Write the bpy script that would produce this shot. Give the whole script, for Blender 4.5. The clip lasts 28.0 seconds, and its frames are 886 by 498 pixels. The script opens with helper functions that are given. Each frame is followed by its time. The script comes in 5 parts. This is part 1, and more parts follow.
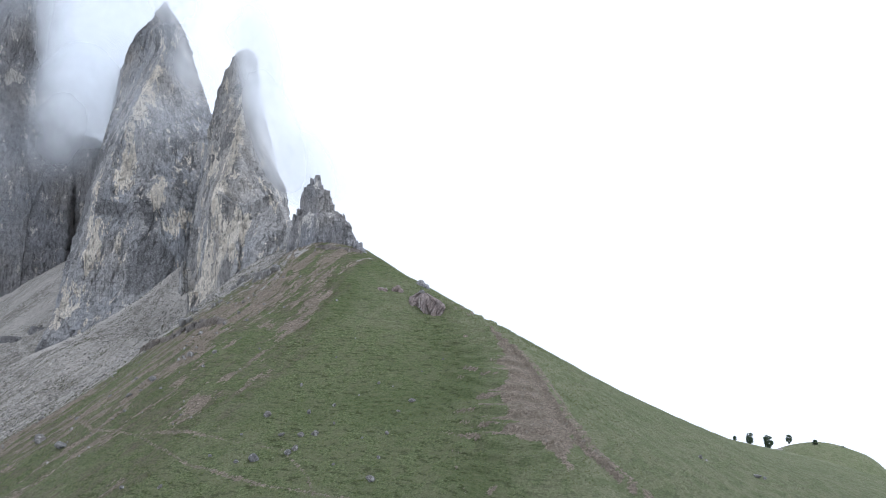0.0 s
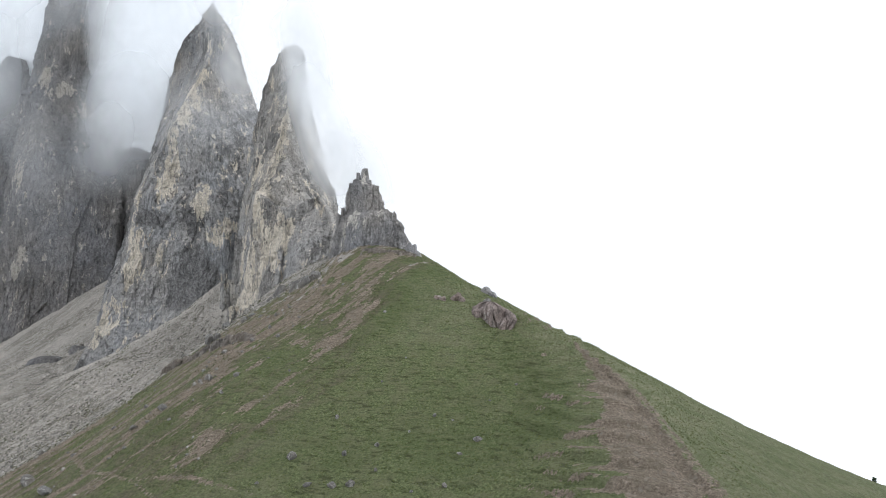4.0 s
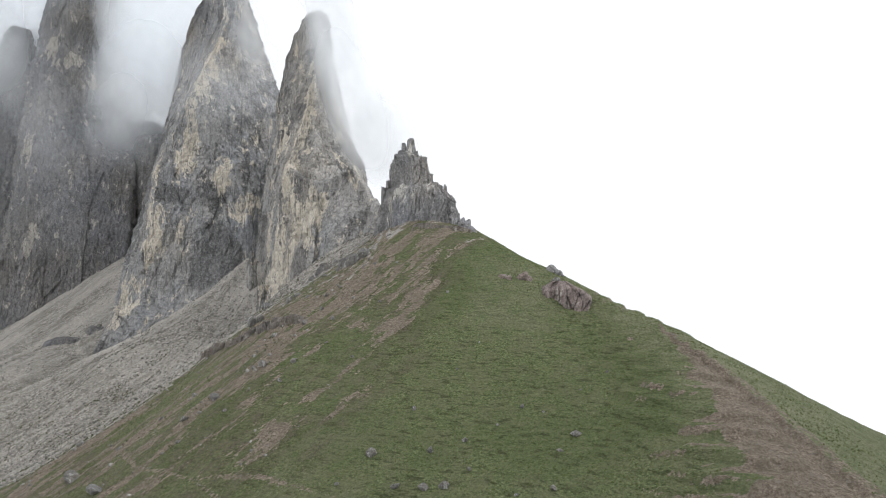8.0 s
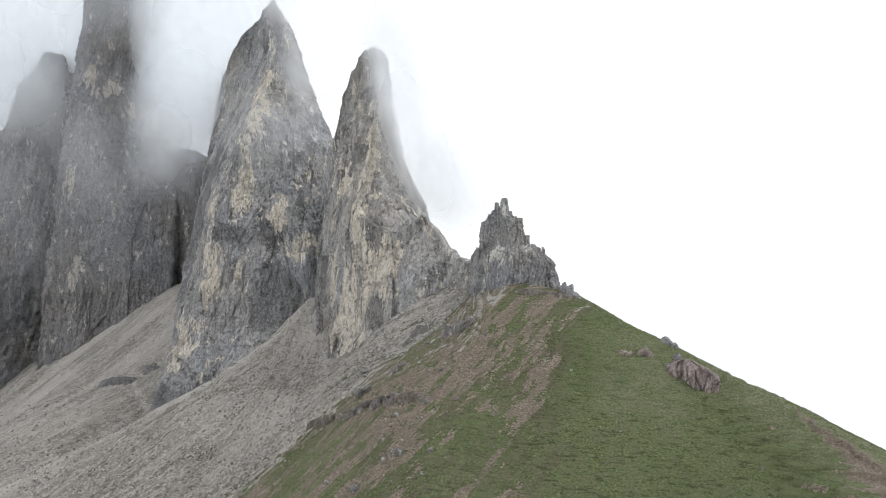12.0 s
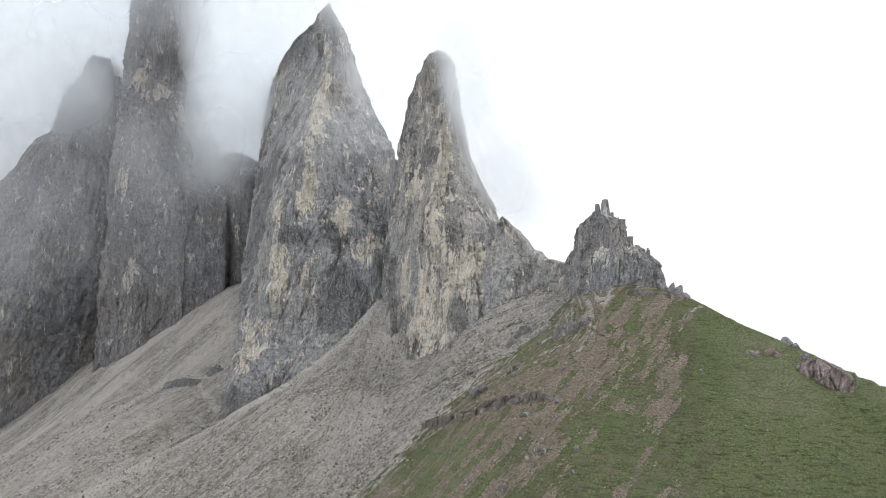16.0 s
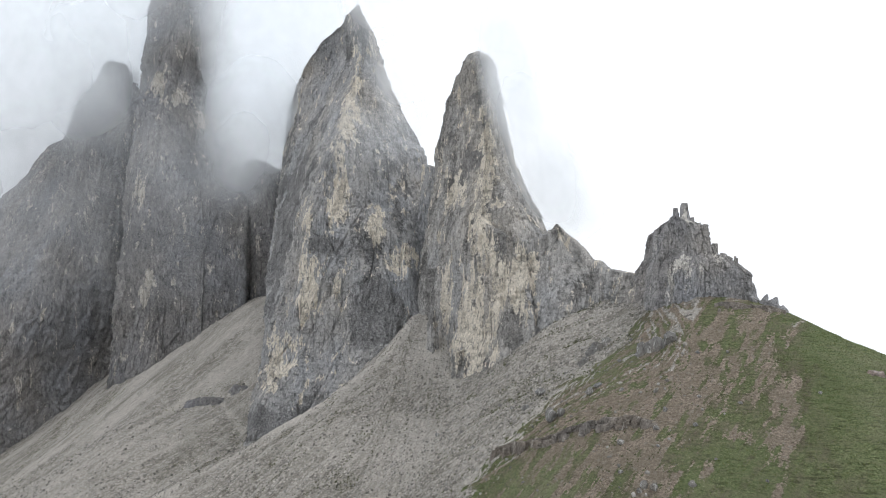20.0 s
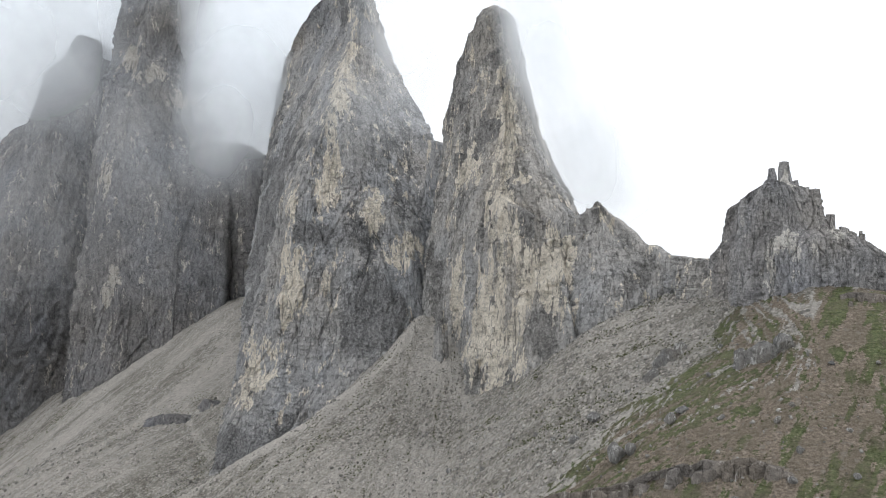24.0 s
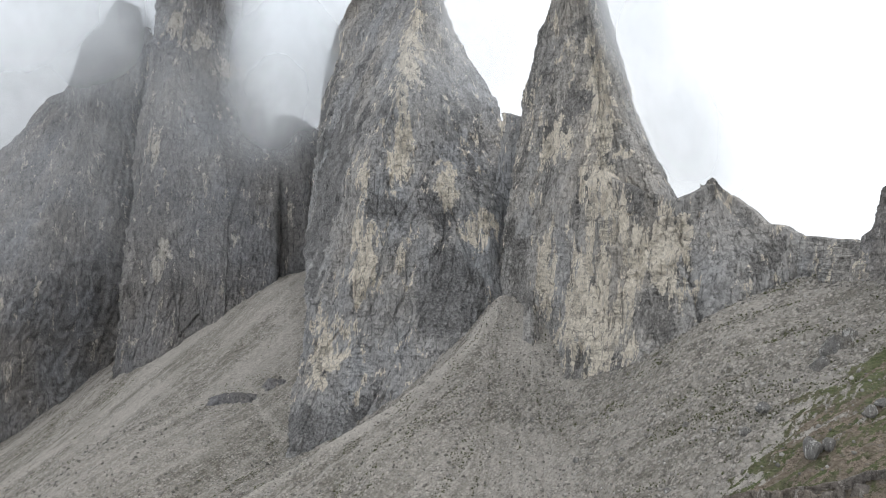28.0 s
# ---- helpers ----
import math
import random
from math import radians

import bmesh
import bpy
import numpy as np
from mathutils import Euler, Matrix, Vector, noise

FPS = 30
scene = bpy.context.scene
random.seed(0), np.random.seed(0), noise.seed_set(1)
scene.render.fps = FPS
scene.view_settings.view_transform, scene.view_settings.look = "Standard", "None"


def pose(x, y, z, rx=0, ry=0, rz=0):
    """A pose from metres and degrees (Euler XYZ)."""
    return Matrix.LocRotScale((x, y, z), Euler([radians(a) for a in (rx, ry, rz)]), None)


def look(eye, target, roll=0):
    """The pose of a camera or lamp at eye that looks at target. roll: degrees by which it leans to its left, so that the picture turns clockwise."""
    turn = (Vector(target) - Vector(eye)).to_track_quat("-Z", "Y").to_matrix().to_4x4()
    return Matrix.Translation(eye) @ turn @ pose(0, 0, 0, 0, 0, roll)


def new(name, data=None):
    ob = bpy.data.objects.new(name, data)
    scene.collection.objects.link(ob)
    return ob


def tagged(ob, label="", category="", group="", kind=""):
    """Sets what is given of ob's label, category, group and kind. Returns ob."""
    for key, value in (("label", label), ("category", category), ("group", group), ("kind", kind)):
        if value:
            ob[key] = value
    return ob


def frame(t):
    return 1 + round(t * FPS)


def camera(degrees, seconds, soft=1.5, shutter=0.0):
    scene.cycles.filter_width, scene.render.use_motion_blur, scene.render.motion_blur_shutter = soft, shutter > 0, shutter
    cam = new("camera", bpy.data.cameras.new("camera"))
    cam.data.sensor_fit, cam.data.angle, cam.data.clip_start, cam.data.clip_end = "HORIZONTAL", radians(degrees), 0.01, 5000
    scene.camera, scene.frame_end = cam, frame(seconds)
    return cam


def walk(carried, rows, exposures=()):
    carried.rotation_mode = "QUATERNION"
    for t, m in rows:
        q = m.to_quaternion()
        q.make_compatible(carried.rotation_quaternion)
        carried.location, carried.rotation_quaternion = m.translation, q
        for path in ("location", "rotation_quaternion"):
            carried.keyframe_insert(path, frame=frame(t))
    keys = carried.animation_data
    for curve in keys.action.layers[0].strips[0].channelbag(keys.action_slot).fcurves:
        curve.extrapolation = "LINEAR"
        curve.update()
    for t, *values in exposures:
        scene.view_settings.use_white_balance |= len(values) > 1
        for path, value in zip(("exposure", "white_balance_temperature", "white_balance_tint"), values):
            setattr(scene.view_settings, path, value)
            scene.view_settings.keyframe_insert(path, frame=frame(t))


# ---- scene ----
cam = camera(65.2, 28.0, soft=0.9)
METRES, EYE = 250.0, 60.0
ROWS = [
    (0.0, 0.0, 0.0, 0.0, 0.01, -0.45, -0.75),
    (0.5, -0.0004, 0.0193, -0.0024, 0.24, -0.05, -0.68),
    (1.0, -0.0006, 0.0411, -0.0054, 1.3, 0.26, -0.54),
    (1.5, -0.001, 0.0598, -0.008, 2.03, 0.47, -0.46),
    (2.0, -0.0017, 0.0791, -0.0108, 2.83, 0.64, -0.33),
    (2.5, -0.0025, 0.0962, -0.0133, 3.57, 0.78, -0.24),
    (3.0, -0.0034, 0.1145, -0.0159, 4.28, 0.94, -0.11),
    (3.5, -0.0045, 0.1326, -0.0183, 4.91, 1.09, 0.02),
    (5.5, -0.0121, 0.2038, -0.0283, 5.47, 0.94, 0.08),
    (6.0, -0.0136, 0.207, -0.029, 5.43, 0.48, 0.05),
    (6.5, -0.0358, 0.2046, -0.0298, 5.19, -0.45, 0.09),
    (7.0, -0.0478, 0.2031, -0.0302, 5.14, -0.61, 0.14),
    (7.5, -0.06, 0.2016, -0.0303, 5.11, -0.71, 0.15),
    (8.0, -0.075, 0.2008, -0.0218, 5.1, -0.81, 0.15),
    (8.5, -0.0889, 0.2005, -0.0114, 5.04, -0.85, 0.25),
    (9.0, -0.1036, 0.2003, -0.0007, 5.0, -0.92, 0.26),
    (9.5, -0.1181, 0.1998, 0.0091, 4.95, -0.95, 0.26),
    (10.0, -0.1344, 0.1996, 0.0198, 4.9, -0.97, 0.27),
    (10.5, -0.1499, 0.1995, 0.0297, 4.86, -0.98, 0.31),
    (11.0, -0.1656, 0.1988, 0.0408, 4.81, -0.95, 0.39),
    (11.5, -0.1788, 0.1982, 0.0502, 4.77, -0.92, 0.43),
    (12.0, -0.1922, 0.1965, 0.0523, 4.74, -0.91, 0.43),
    (12.5, -0.204, 0.1948, 0.0525, 4.72, -0.9, 0.34),
    (14.5, -0.2665, 0.1875, 0.0499, 4.78, -0.59, 0.31),
    (15.0, -0.2818, 0.1857, 0.0494, 4.79, -0.54, 0.34),
    (15.5, -0.2962, 0.1844, 0.0491, 4.8, -0.51, 0.34),
    (16.0, -0.312, 0.1829, 0.0488, 4.8, -0.52, 0.37),
    (16.5, -0.3258, 0.1815, 0.0486, 4.82, -0.51, 0.37),
    (17.0, -0.3401, 0.1809, 0.0483, 4.86, -0.45, 0.38),
    (17.5, -0.3531, 0.181, 0.0479, 4.84, -0.28, 0.41),
    (18.0, -0.3657, 0.1867, 0.0468, 4.85, 0.09, 0.41),
    (18.5, -0.3737, 0.1957, 0.0457, 4.84, 0.13, 0.33),
    (19.0, -0.3793, 0.212, 0.0439, 4.85, 0.28, 0.29),
    (19.5, -0.3831, 0.2303, 0.0419, 4.88, 0.57, 0.18),
    (20.0, -0.3856, 0.2514, 0.039, 4.92, 0.83, 0.14),
    (20.5, -0.3875, 0.2712, 0.0362, 4.98, 1.06, 0.09),
    (21.0, -0.3901, 0.2943, 0.0331, 5.0, 1.08, 0.05),
    (21.5, -0.3926, 0.3191, 0.0296, 5.04, 1.19, 0.03),
    (23.5, -0.4083, 0.4224, 0.0163, 5.12, 1.58, -0.03),
    (24.0, -0.4128, 0.4459, 0.0132, 5.13, 1.55, -0.04),
    (24.5, -0.4171, 0.4639, 0.0112, 5.15, 1.36, -0.06),
    (25.0, -0.4204, 0.4776, 0.0094, 5.2, 1.04, -0.09),
    (25.5, -0.4255, 0.4842, 0.0083, 5.19, 0.67, -0.41),
    (26.0, -0.4388, 0.4868, 0.007, 5.21, 0.38, -0.98),
    (26.5, -0.4578, 0.4857, 0.0061, 5.21, 0.23, -1.39),
    (27.0, -0.4834, 0.4828, 0.0057, 5.18, 0.09, -1.35),
    (27.5, -0.5045, 0.4802, 0.0049, 5.16, 0.06, -1.17),
    (28.0, -0.5257, 0.4778, 0.0079, 5.19, -0.04, -0.99),
]
EXPOSURES = [(0.0, -0.02, 5650, 12), (3.0, -0.06, 6050, 10), (7.0, -0.06, 6350, 10), (18.0, 0.0, 6250, 10), (28.0, 0.0, 6300, 10)]
walk(cam, [(t, pose(0, 0, EYE) @ pose(METRES * x, METRES * y, METRES * z, 90 + pitch, roll, yaw)) for t, x, y, z, yaw, pitch, roll in ROWS], EXPOSURES)

# ---- light: a bright overcast sky with a weak, wide sun behind the cloud ----
SUN_UP, SUN_AROUND = 52.0, 62.0
world = bpy.data.worlds.new("overcast_sky")
scene.world = world
world.use_nodes = True
wn, wl = world.node_tree.nodes, world.node_tree.links
wn.clear()
sky = wn.new("ShaderNodeTexSky")
sky.sky_type, sky.sun_disc = "NISHITA", False
sky.sun_elevation, sky.sun_rotation = radians(SUN_UP), radians(SUN_AROUND)
sky_bg = wn.new("ShaderNodeBackground")
sky_bg.inputs["Strength"].default_value = 0.06
wl.new(sky.outputs["Color"], sky_bg.inputs["Color"])
cloud_bg = wn.new("ShaderNodeBackground")
cloud_bg.inputs["Color"].default_value = (0.965, 0.98, 1.0, 1)
cloud_bg.inputs["Strength"].default_value = 1.25
world_mix = wn.new("ShaderNodeMixShader")
world_mix.inputs[0].default_value = 0.93
wl.new(sky_bg.outputs[0], world_mix.inputs[1])
wl.new(cloud_bg.outputs[0], world_mix.inputs[2])
world_out = wn.new("ShaderNodeOutputWorld")
wl.new(world_mix.outputs[0], world_out.inputs["Surface"])

sun = new("sun", bpy.data.lights.new("sun", "SUN"))
sun.data.energy, sun.data.angle, sun.data.color = 1.2, radians(25), (1.0, 0.97, 0.93)
a, u = radians(SUN_AROUND), radians(SUN_UP)
sun.matrix_world = look((0, 0, 0), (-math.sin(a) * math.cos(u), -math.cos(a) * math.cos(u), -math.sin(u)))


# ---- materials ----
def mat(name):
    m = bpy.data.materials.new(name)
    m.use_nodes = True
    return m, m.node_tree.nodes, m.node_tree.links, m.node_tree.nodes["Principled BSDF"]


def texture_noise(n, l, vec, scale, detail=4.0, rough=0.55, stretch=(1, 1, 1)):
    mp = n.new("ShaderNodeMapping")
    mp.inputs["Scale"].default_value = stretch
    l.new(vec, mp.inputs["Vector"])
    t = n.new("ShaderNodeTexNoise")
    t.inputs["Scale"].default_value, t.inputs["Detail"].default_value = scale, detail
    t.inputs["Roughness"].default_value = rough
    l.new(mp.outputs[0], t.inputs["Vector"])
    return t.outputs["Fac"]


def ramp(n, l, fac, stops):
    r = n.new("ShaderNodeValToRGB")
    e = r.color_ramp.elements
    while len(e) < len(stops):
        e.new(0.5)
    for i, (p, c) in enumerate(stops):
        e[i].position = p
        e[i].color = (*c, 1) if isinstance(c, tuple) else (c, c, c, 1)
    l.new(fac, r.inputs[0])
    return r.outputs[0]


def mix(n, l, fac, a, b, mode="MIX"):
    m = n.new("ShaderNodeMix")
    m.data_type, m.blend_type = "RGBA", mode
    for s, v in ((m.inputs[0], fac), (m.inputs[6], a), (m.inputs[7], b)):
        if isinstance(v, (int, float)):
            s.default_value = v
        elif isinstance(v, tuple):
            s.default_value = (*v, 1)
        else:
            l.new(v, s)
    return m.outputs[2]


def calc(n, l, op, a, b=0.0):
    m = n.new("ShaderNodeMath")
    m.operation = op
    for s, v in ((m.inputs[0], a), (m.inputs[1], b)):
        if isinstance(v, (int, float)):
            s.default_value = v
        else:
            l.new(v, s)
    return m.outputs[0]


def bump(n, l, height, strength, distance, normal=None):
    b = n.new("ShaderNodeBump")
    b.inputs["Strength"].default_value, b.inputs["Distance"].default_value = strength, distance
    l.new(height, b.inputs["Height"])
    if normal is not None:
        l.new(normal, b.inputs["Normal"])
    return b.outputs[0]


def place(n):
    return n.new("ShaderNodeNewGeometry").outputs["Position"]


def blotch(n, l, pos, centre, size):
    """1 in the middle of a stretch of wall, falling to 0 at its rim."""
    mp = n.new("ShaderNodeMapping")
    mp.vector_type = "TEXTURE"
    mp.inputs["Location"].default_value, mp.inputs["Scale"].default_value = centre, size
    l.new(pos, mp.inputs["Vector"])
    g = n.new("ShaderNodeTexGradient")
    g.gradient_type = "SPHERICAL"
    l.new(mp.outputs[0], g.inputs[0])
    return g.outputs["Fac"]


def broken(n, l, pos, scale, stretch, warp):
    """Fractured pieces: a chance value a piece, and the nearness of its rim."""
    mp = n.new("ShaderNodeMapping")
    mp.inputs["Scale"].default_value = stretch
    l.new(pos, mp.inputs["Vector"])
    w = n.new("ShaderNodeTexNoise")
    w.inputs["Scale"].default_value, w.inputs["Detail"].default_value = scale * 1.3, 3
    l.new(mp.outputs[0], w.inputs["Vector"])
    add = n.new("ShaderNodeVectorMath")
    add.operation = "MULTIPLY_ADD"
    add.inputs[1].default_value = (warp, warp, warp)
    l.new(w.outputs["Color"], add.inputs[0])
    l.new(mp.outputs[0], add.inputs[2])
    v = n.new("ShaderNodeTexVoronoi")
    v.inputs["Scale"].default_value = scale
    l.new(add.outputs[0], v.inputs["Vector"])
    return calc(n, l, "FRACT", calc(n, l, "MULTIPLY", v.outputs["Color"], 3.0)), v.outputs["Distance"]


def cracks(n, l, pos, scale, stretch, width):
    """Thin dark joints between warped pieces, broken off here and there."""
    mp = n.new("ShaderNodeMapping")
    mp.inputs["Scale"].default_value = stretch
    l.new(pos, mp.inputs["Vector"])
    w = n.new("ShaderNodeTexNoise")
    w.inputs["Scale"].default_value, w.inputs["Detail"].default_value = scale * 1.5, 4
    l.new(mp.outputs[0], w.inputs["Vector"])
    add = n.new("ShaderNodeVectorMath")
    add.operation = "MULTIPLY_ADD"
    add.inputs[1].default_value = (0.3 / scale, 0.4 / scale, 0.4 / scale)
    l.new(w.outputs["Color"], add.inputs[0])
    l.new(mp.outputs[0], add.inputs[2])
    v = n.new("ShaderNodeTexVoronoi")
    v.feature = "DISTANCE_TO_EDGE"
    v.inputs["Scale"].default_value = scale
    l.new(add.outputs[0], v.inputs["Vector"])
    gap = texture_noise(n, l, pos, scale * 0.6, 3, 0.6)
    near = calc(n, l, "ADD", v.outputs["Distance"], calc(n, l, "MULTIPLY", calc(n, l, "SUBTRACT", gap, 0.45), width * 8))
    return ramp(n, l, near, [(0.0, 1.0), (width, 0.0)])


def rock_material(name, dark, mid, light, fresh=(0.36, 0.31, 0.24), patches=(), amount=0.0, grain=1.0, stains_and_shade=()):
    """Weathered dolomite: crumbled grey with thin joints, bedding cracks that also paint ledge shade, water streaks,
    dark stretches both wet and painted as shade, and crisp pale scars.
    """
    m, n, l, bsdf = mat(name)
    dark, mid, light = tuple(v * 1.22 for v in dark), tuple(v * 1.2 for v in mid), tuple(v * 1.15 for v in light)
    p = place(n)
    deep = tuple(v * 0.36 for v in dark)
    broad = texture_noise(n, l, p, 0.035 * grain, 4, 0.55, (1, 1, 0.6))
    streak = texture_noise(n, l, p, 0.55 * grain, 7, 0.7, (1, 1, 0.14))
    fine = texture_noise(n, l, p, 1.5 * grain, 8, 0.82, (1, 1, 0.75))
    crumb = texture_noise(n, l, p, 3.2 * grain, 4, 0.75)
    bed = texture_noise(n, l, p, 0.7 * grain, 6, 0.7, (0.14, 0.14, 1.6))
    chips, rims = broken(n, l, p, 1.15 * grain, (1, 1, 0.6), 1.0)
    plates, edges = broken(n, l, p, 0.30 * grain, (1, 1, 0.45), 1.6)
    base = ramp(n, l, fine, [(0.36, tuple(v * 0.55 for v in dark)), (0.46, tuple(0.5 * (a + b) for a, b in zip(dark, mid))), (0.54, mid), (0.66, tuple(v * 1.12 for v in light))])
    base = mix(n, l, 0.30, base, ramp(n, l, chips, [(0.1, tuple(v * 0.6 for v in dark)), (0.5, mid), (0.9, tuple(v * 1.1 for v in light))]))
    base = mix(n, l, 0.25, base, ramp(n, l, streak, [(0.38, dark), (0.50, mid), (0.62, light)]))
    base = mix(n, l, 0.18, base, ramp(n, l, plates, [(0.1, dark), (0.5, mid), (0.9, light)]))
    stain = texture_noise(n, l, p, 0.07 * grain, 7, 0.66, (1, 1, 0.5))
    wetted = mix(n, l, ramp(n, l, fine, [(0.40, 0.0), (0.60, 1.0)]), tuple(v * 0.6 for v in dark), tuple(v * 0.9 for v in mid))
    base = mix(n, l, ramp(n, l, stain, [(0.50, 0.0), (0.56, 0.42)]), base, wetted)
    tint = ramp(n, l, broad, [(0.35, (0.92, 0.95, 1.0)), (0.65, (1.06, 1.0, 0.92))])
    base = mix(n, l, 0.75, base, tint, "MULTIPLY")
    where = None
    for centre, size in patches:
        b = blotch(n, l, p, centre, size)
        where = b if where is None else calc(n, l, "MAXIMUM", where, b)
    # dark stretches: wet rock, and a tower's shaded side put into the colour
    for centre, size in stains_and_shade:
        stain_shade = calc(n, l, "ADD", calc(n, l, "MULTIPLY", calc(n, l, "SUBTRACT", stain, 0.5), 5.0), calc(n, l, "MULTIPLY", blotch(n, l, p, centre, size), 1.5))
        base = mix(n, l, ramp(n, l, stain_shade, [(0.30, 0.0), (0.50, 0.8)]), base, mix(n, l, ramp(n, l, fine, [(0.42, 0.0), (0.58, 1.0)]), tuple(v * 0.5 for v in dark), tuple(v * 0.72 for v in mid)))
        if where is not None:
            where = calc(n, l, "SUBTRACT", where, calc(n, l, "MULTIPLY", blotch(n, l, p, centre, size), 0.6))
    scar = calc(n, l, "SUBTRACT", calc(n, l, "ADD", calc(n, l, "MULTIPLY", texture_noise(n, l, p, 0.24 * grain, 8, 0.7, (1, 1, 0.17)), 1.3), calc(n, l, "MULTIPLY", fine, 0.22)), 0.26)
    if where is not None:
        scar = calc(n, l, "ADD", scar, calc(n, l, "MULTIPLY", where, 0.32))
    scar = ramp(n, l, scar, [(0.580 - 0.7 * amount, 0.0), (0.594 - 0.7 * amount, 1.0)])
    pale = ramp(n, l, fine, [(0.36, tuple(v * 0.62 for v in fresh)), (0.5, tuple(v * 0.9 for v in fresh)), (0.64, tuple(min(v * 1.1, 0.96) for v in fresh))])
    pale = mix(n, l, ramp(n, l, streak, [(0.36, 0.45), (0.45, 0.0)]), pale, tuple(v * 0.75 for v in mid))
    base = mix(n, l, calc(n, l, "MULTIPLY", scar, 0.92), base, pale)
    drip = texture_noise(n, l, p, 0.9 * grain, 5, 0.6, (1, 1, 0.07))
    base = mix(n, l, ramp(n, l, drip, [(0.36, 0.6), (0.41, 0.0)]), base, tuple(v * 0.6 for v in dark))
    # dark bedding lines, cracks that also carry painted shadow below ledges
    line = calc(n, l, "ABSOLUTE", calc(n, l, "SUBTRACT", bed, 0.5))
    line = calc(n, l, "MULTIPLY", ramp(n, l, line, [(0.006, 1.0), (0.022, 0.0)]), ramp(n, l, plates, [(0.55, 0.0), (0.8, 0.8)]))
    joint = calc(n, l, "MAXIMUM", cracks(n, l, p, 0.22 * grain, (1, 1, 0.30), 0.022), cracks(n, l, p, 0.55 * grain, (0.8, 0.8, 1.0), 0.03))
    joint = calc(n, l, "MAXIMUM", joint, line)
    base = mix(n, l, calc(n, l, "MULTIPLY", joint, 0.52), base, deep)
    base = mix(n, l, ramp(n, l, crumb, [(0.33, 0.5), (0.42, 0.0)]), base, tuple(v * 0.55 for v in dark))
    l.new(base, bsdf.inputs["Base Color"])
    bsdf.inputs["Roughness"].default_value = 0.92
    bsdf.inputs["Specular IOR Level"].default_value = 0.25
    h = calc(n, l, "ADD", calc(n, l, "ADD", calc(n, l, "MULTIPLY", streak, 0.6), fine), calc(n, l, "MULTIPLY", chips, 0.4))
    h = calc(n, l, "SUBTRACT", calc(n, l, "ADD", h, calc(n, l, "MULTIPLY", plates, 0.5)), calc(n, l, "MULTIPLY", joint, 0.5))
    l.new(bump(n, l, h, 1.0, 0.8 / grain), bsdf.inputs["Normal"])
    return m


ROCK_FIRST = rock_material("dolomite_outer_tower", (0.195, 0.188, 0.178), (0.43, 0.413, 0.388), (0.64, 0.614, 0.572), (0.90, 0.81, 0.675),
                           [((-107, 314, 44), (17, 40, 26)), ((-104, 326, 80), (8, 35, 28)), ((-117, 348, 98), (8, 35, 14)), ((-91, 302, 62), (10, 32, 15)), ((-120, 336, 56), (8, 35, 16)), ((-103, 343, 112), (6, 35, 26))],
                           -0.04, 1.0, [((-127, 345, 52), (7, 30, 22)), ((-112, 308, 33), (5, 20, 9)), ((-95, 298, 46), (7, 20, 10))])
# the broad dark zone at x -207 paints shade onto the left face
ROCK_SECOND = rock_material("dolomite_middle_tower", (0.18, 0.178, 0.177), (0.395, 0.388, 0.378), (0.60, 0.584, 0.558), (0.90, 0.81, 0.675),
                            [((-181, 356, 56), (8, 40, 30)), ((-183, 363, 88), (7, 30, 9)), ((-170, 372, 96), (7, 40, 24)), ((-171, 392, 144), (7.5, 50, 54)), ((-193, 352, 27), (13, 40, 20)), ((-142, 368, 69), (9, 32, 10)), ((-153, 371, 84), (5, 30, 12))],
                            -0.05, 1.0, [((-173, 362, 75), (12, 30, 7)), ((-207, 405, 95), (20, 60, 95)), ((-150, 352, 45), (16, 30, 22)), ((-195, 335, 4), (16, 30, 12))])
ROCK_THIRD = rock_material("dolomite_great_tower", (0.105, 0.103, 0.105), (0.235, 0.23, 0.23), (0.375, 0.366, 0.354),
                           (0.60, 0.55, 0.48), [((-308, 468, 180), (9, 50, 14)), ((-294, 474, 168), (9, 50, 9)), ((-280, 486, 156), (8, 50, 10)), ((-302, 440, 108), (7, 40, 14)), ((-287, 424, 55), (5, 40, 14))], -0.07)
ROCK_CASTLE = rock_material("dolomite_pinnacle", (0.155, 0.153, 0.155), (0.35, 0.343, 0.34), (0.54, 0.528, 0.515), (0.80, 0.76, 0.69), [((-49, 249, 68), (4, 10, 4)), ((-46.5, 255, 81), (2, 6, 4)), ((-56, 262, 73), (3, 10, 5)), ((-40, 250, 70), (2.5, 8, 2))], -0.11, 1.8)
ROCK_RED = rock_material("reddish_sandstone", (0.15, 0.115, 0.10), (0.33, 0.268, 0.238), (0.49, 0.42, 0.38), (0.56, 0.50, 0.46), (), -0.02, 2.6)
ROCK_BROWN = rock_material("brown_bedded_rock", (0.10, 0.088, 0.076), (0.225, 0.202, 0.178), (0.36, 0.33, 0.295), (0.50, 0.46, 0.41), (), -0.03, 2.6)
STONE_GREY = rock_material("grey_boulder_stone", (0.095, 0.092, 0.085), (0.225, 0.217, 0.203), (0.385, 0.373, 0.35), (0.60, 0.585, 0.55), (), 0.0, 5.0)


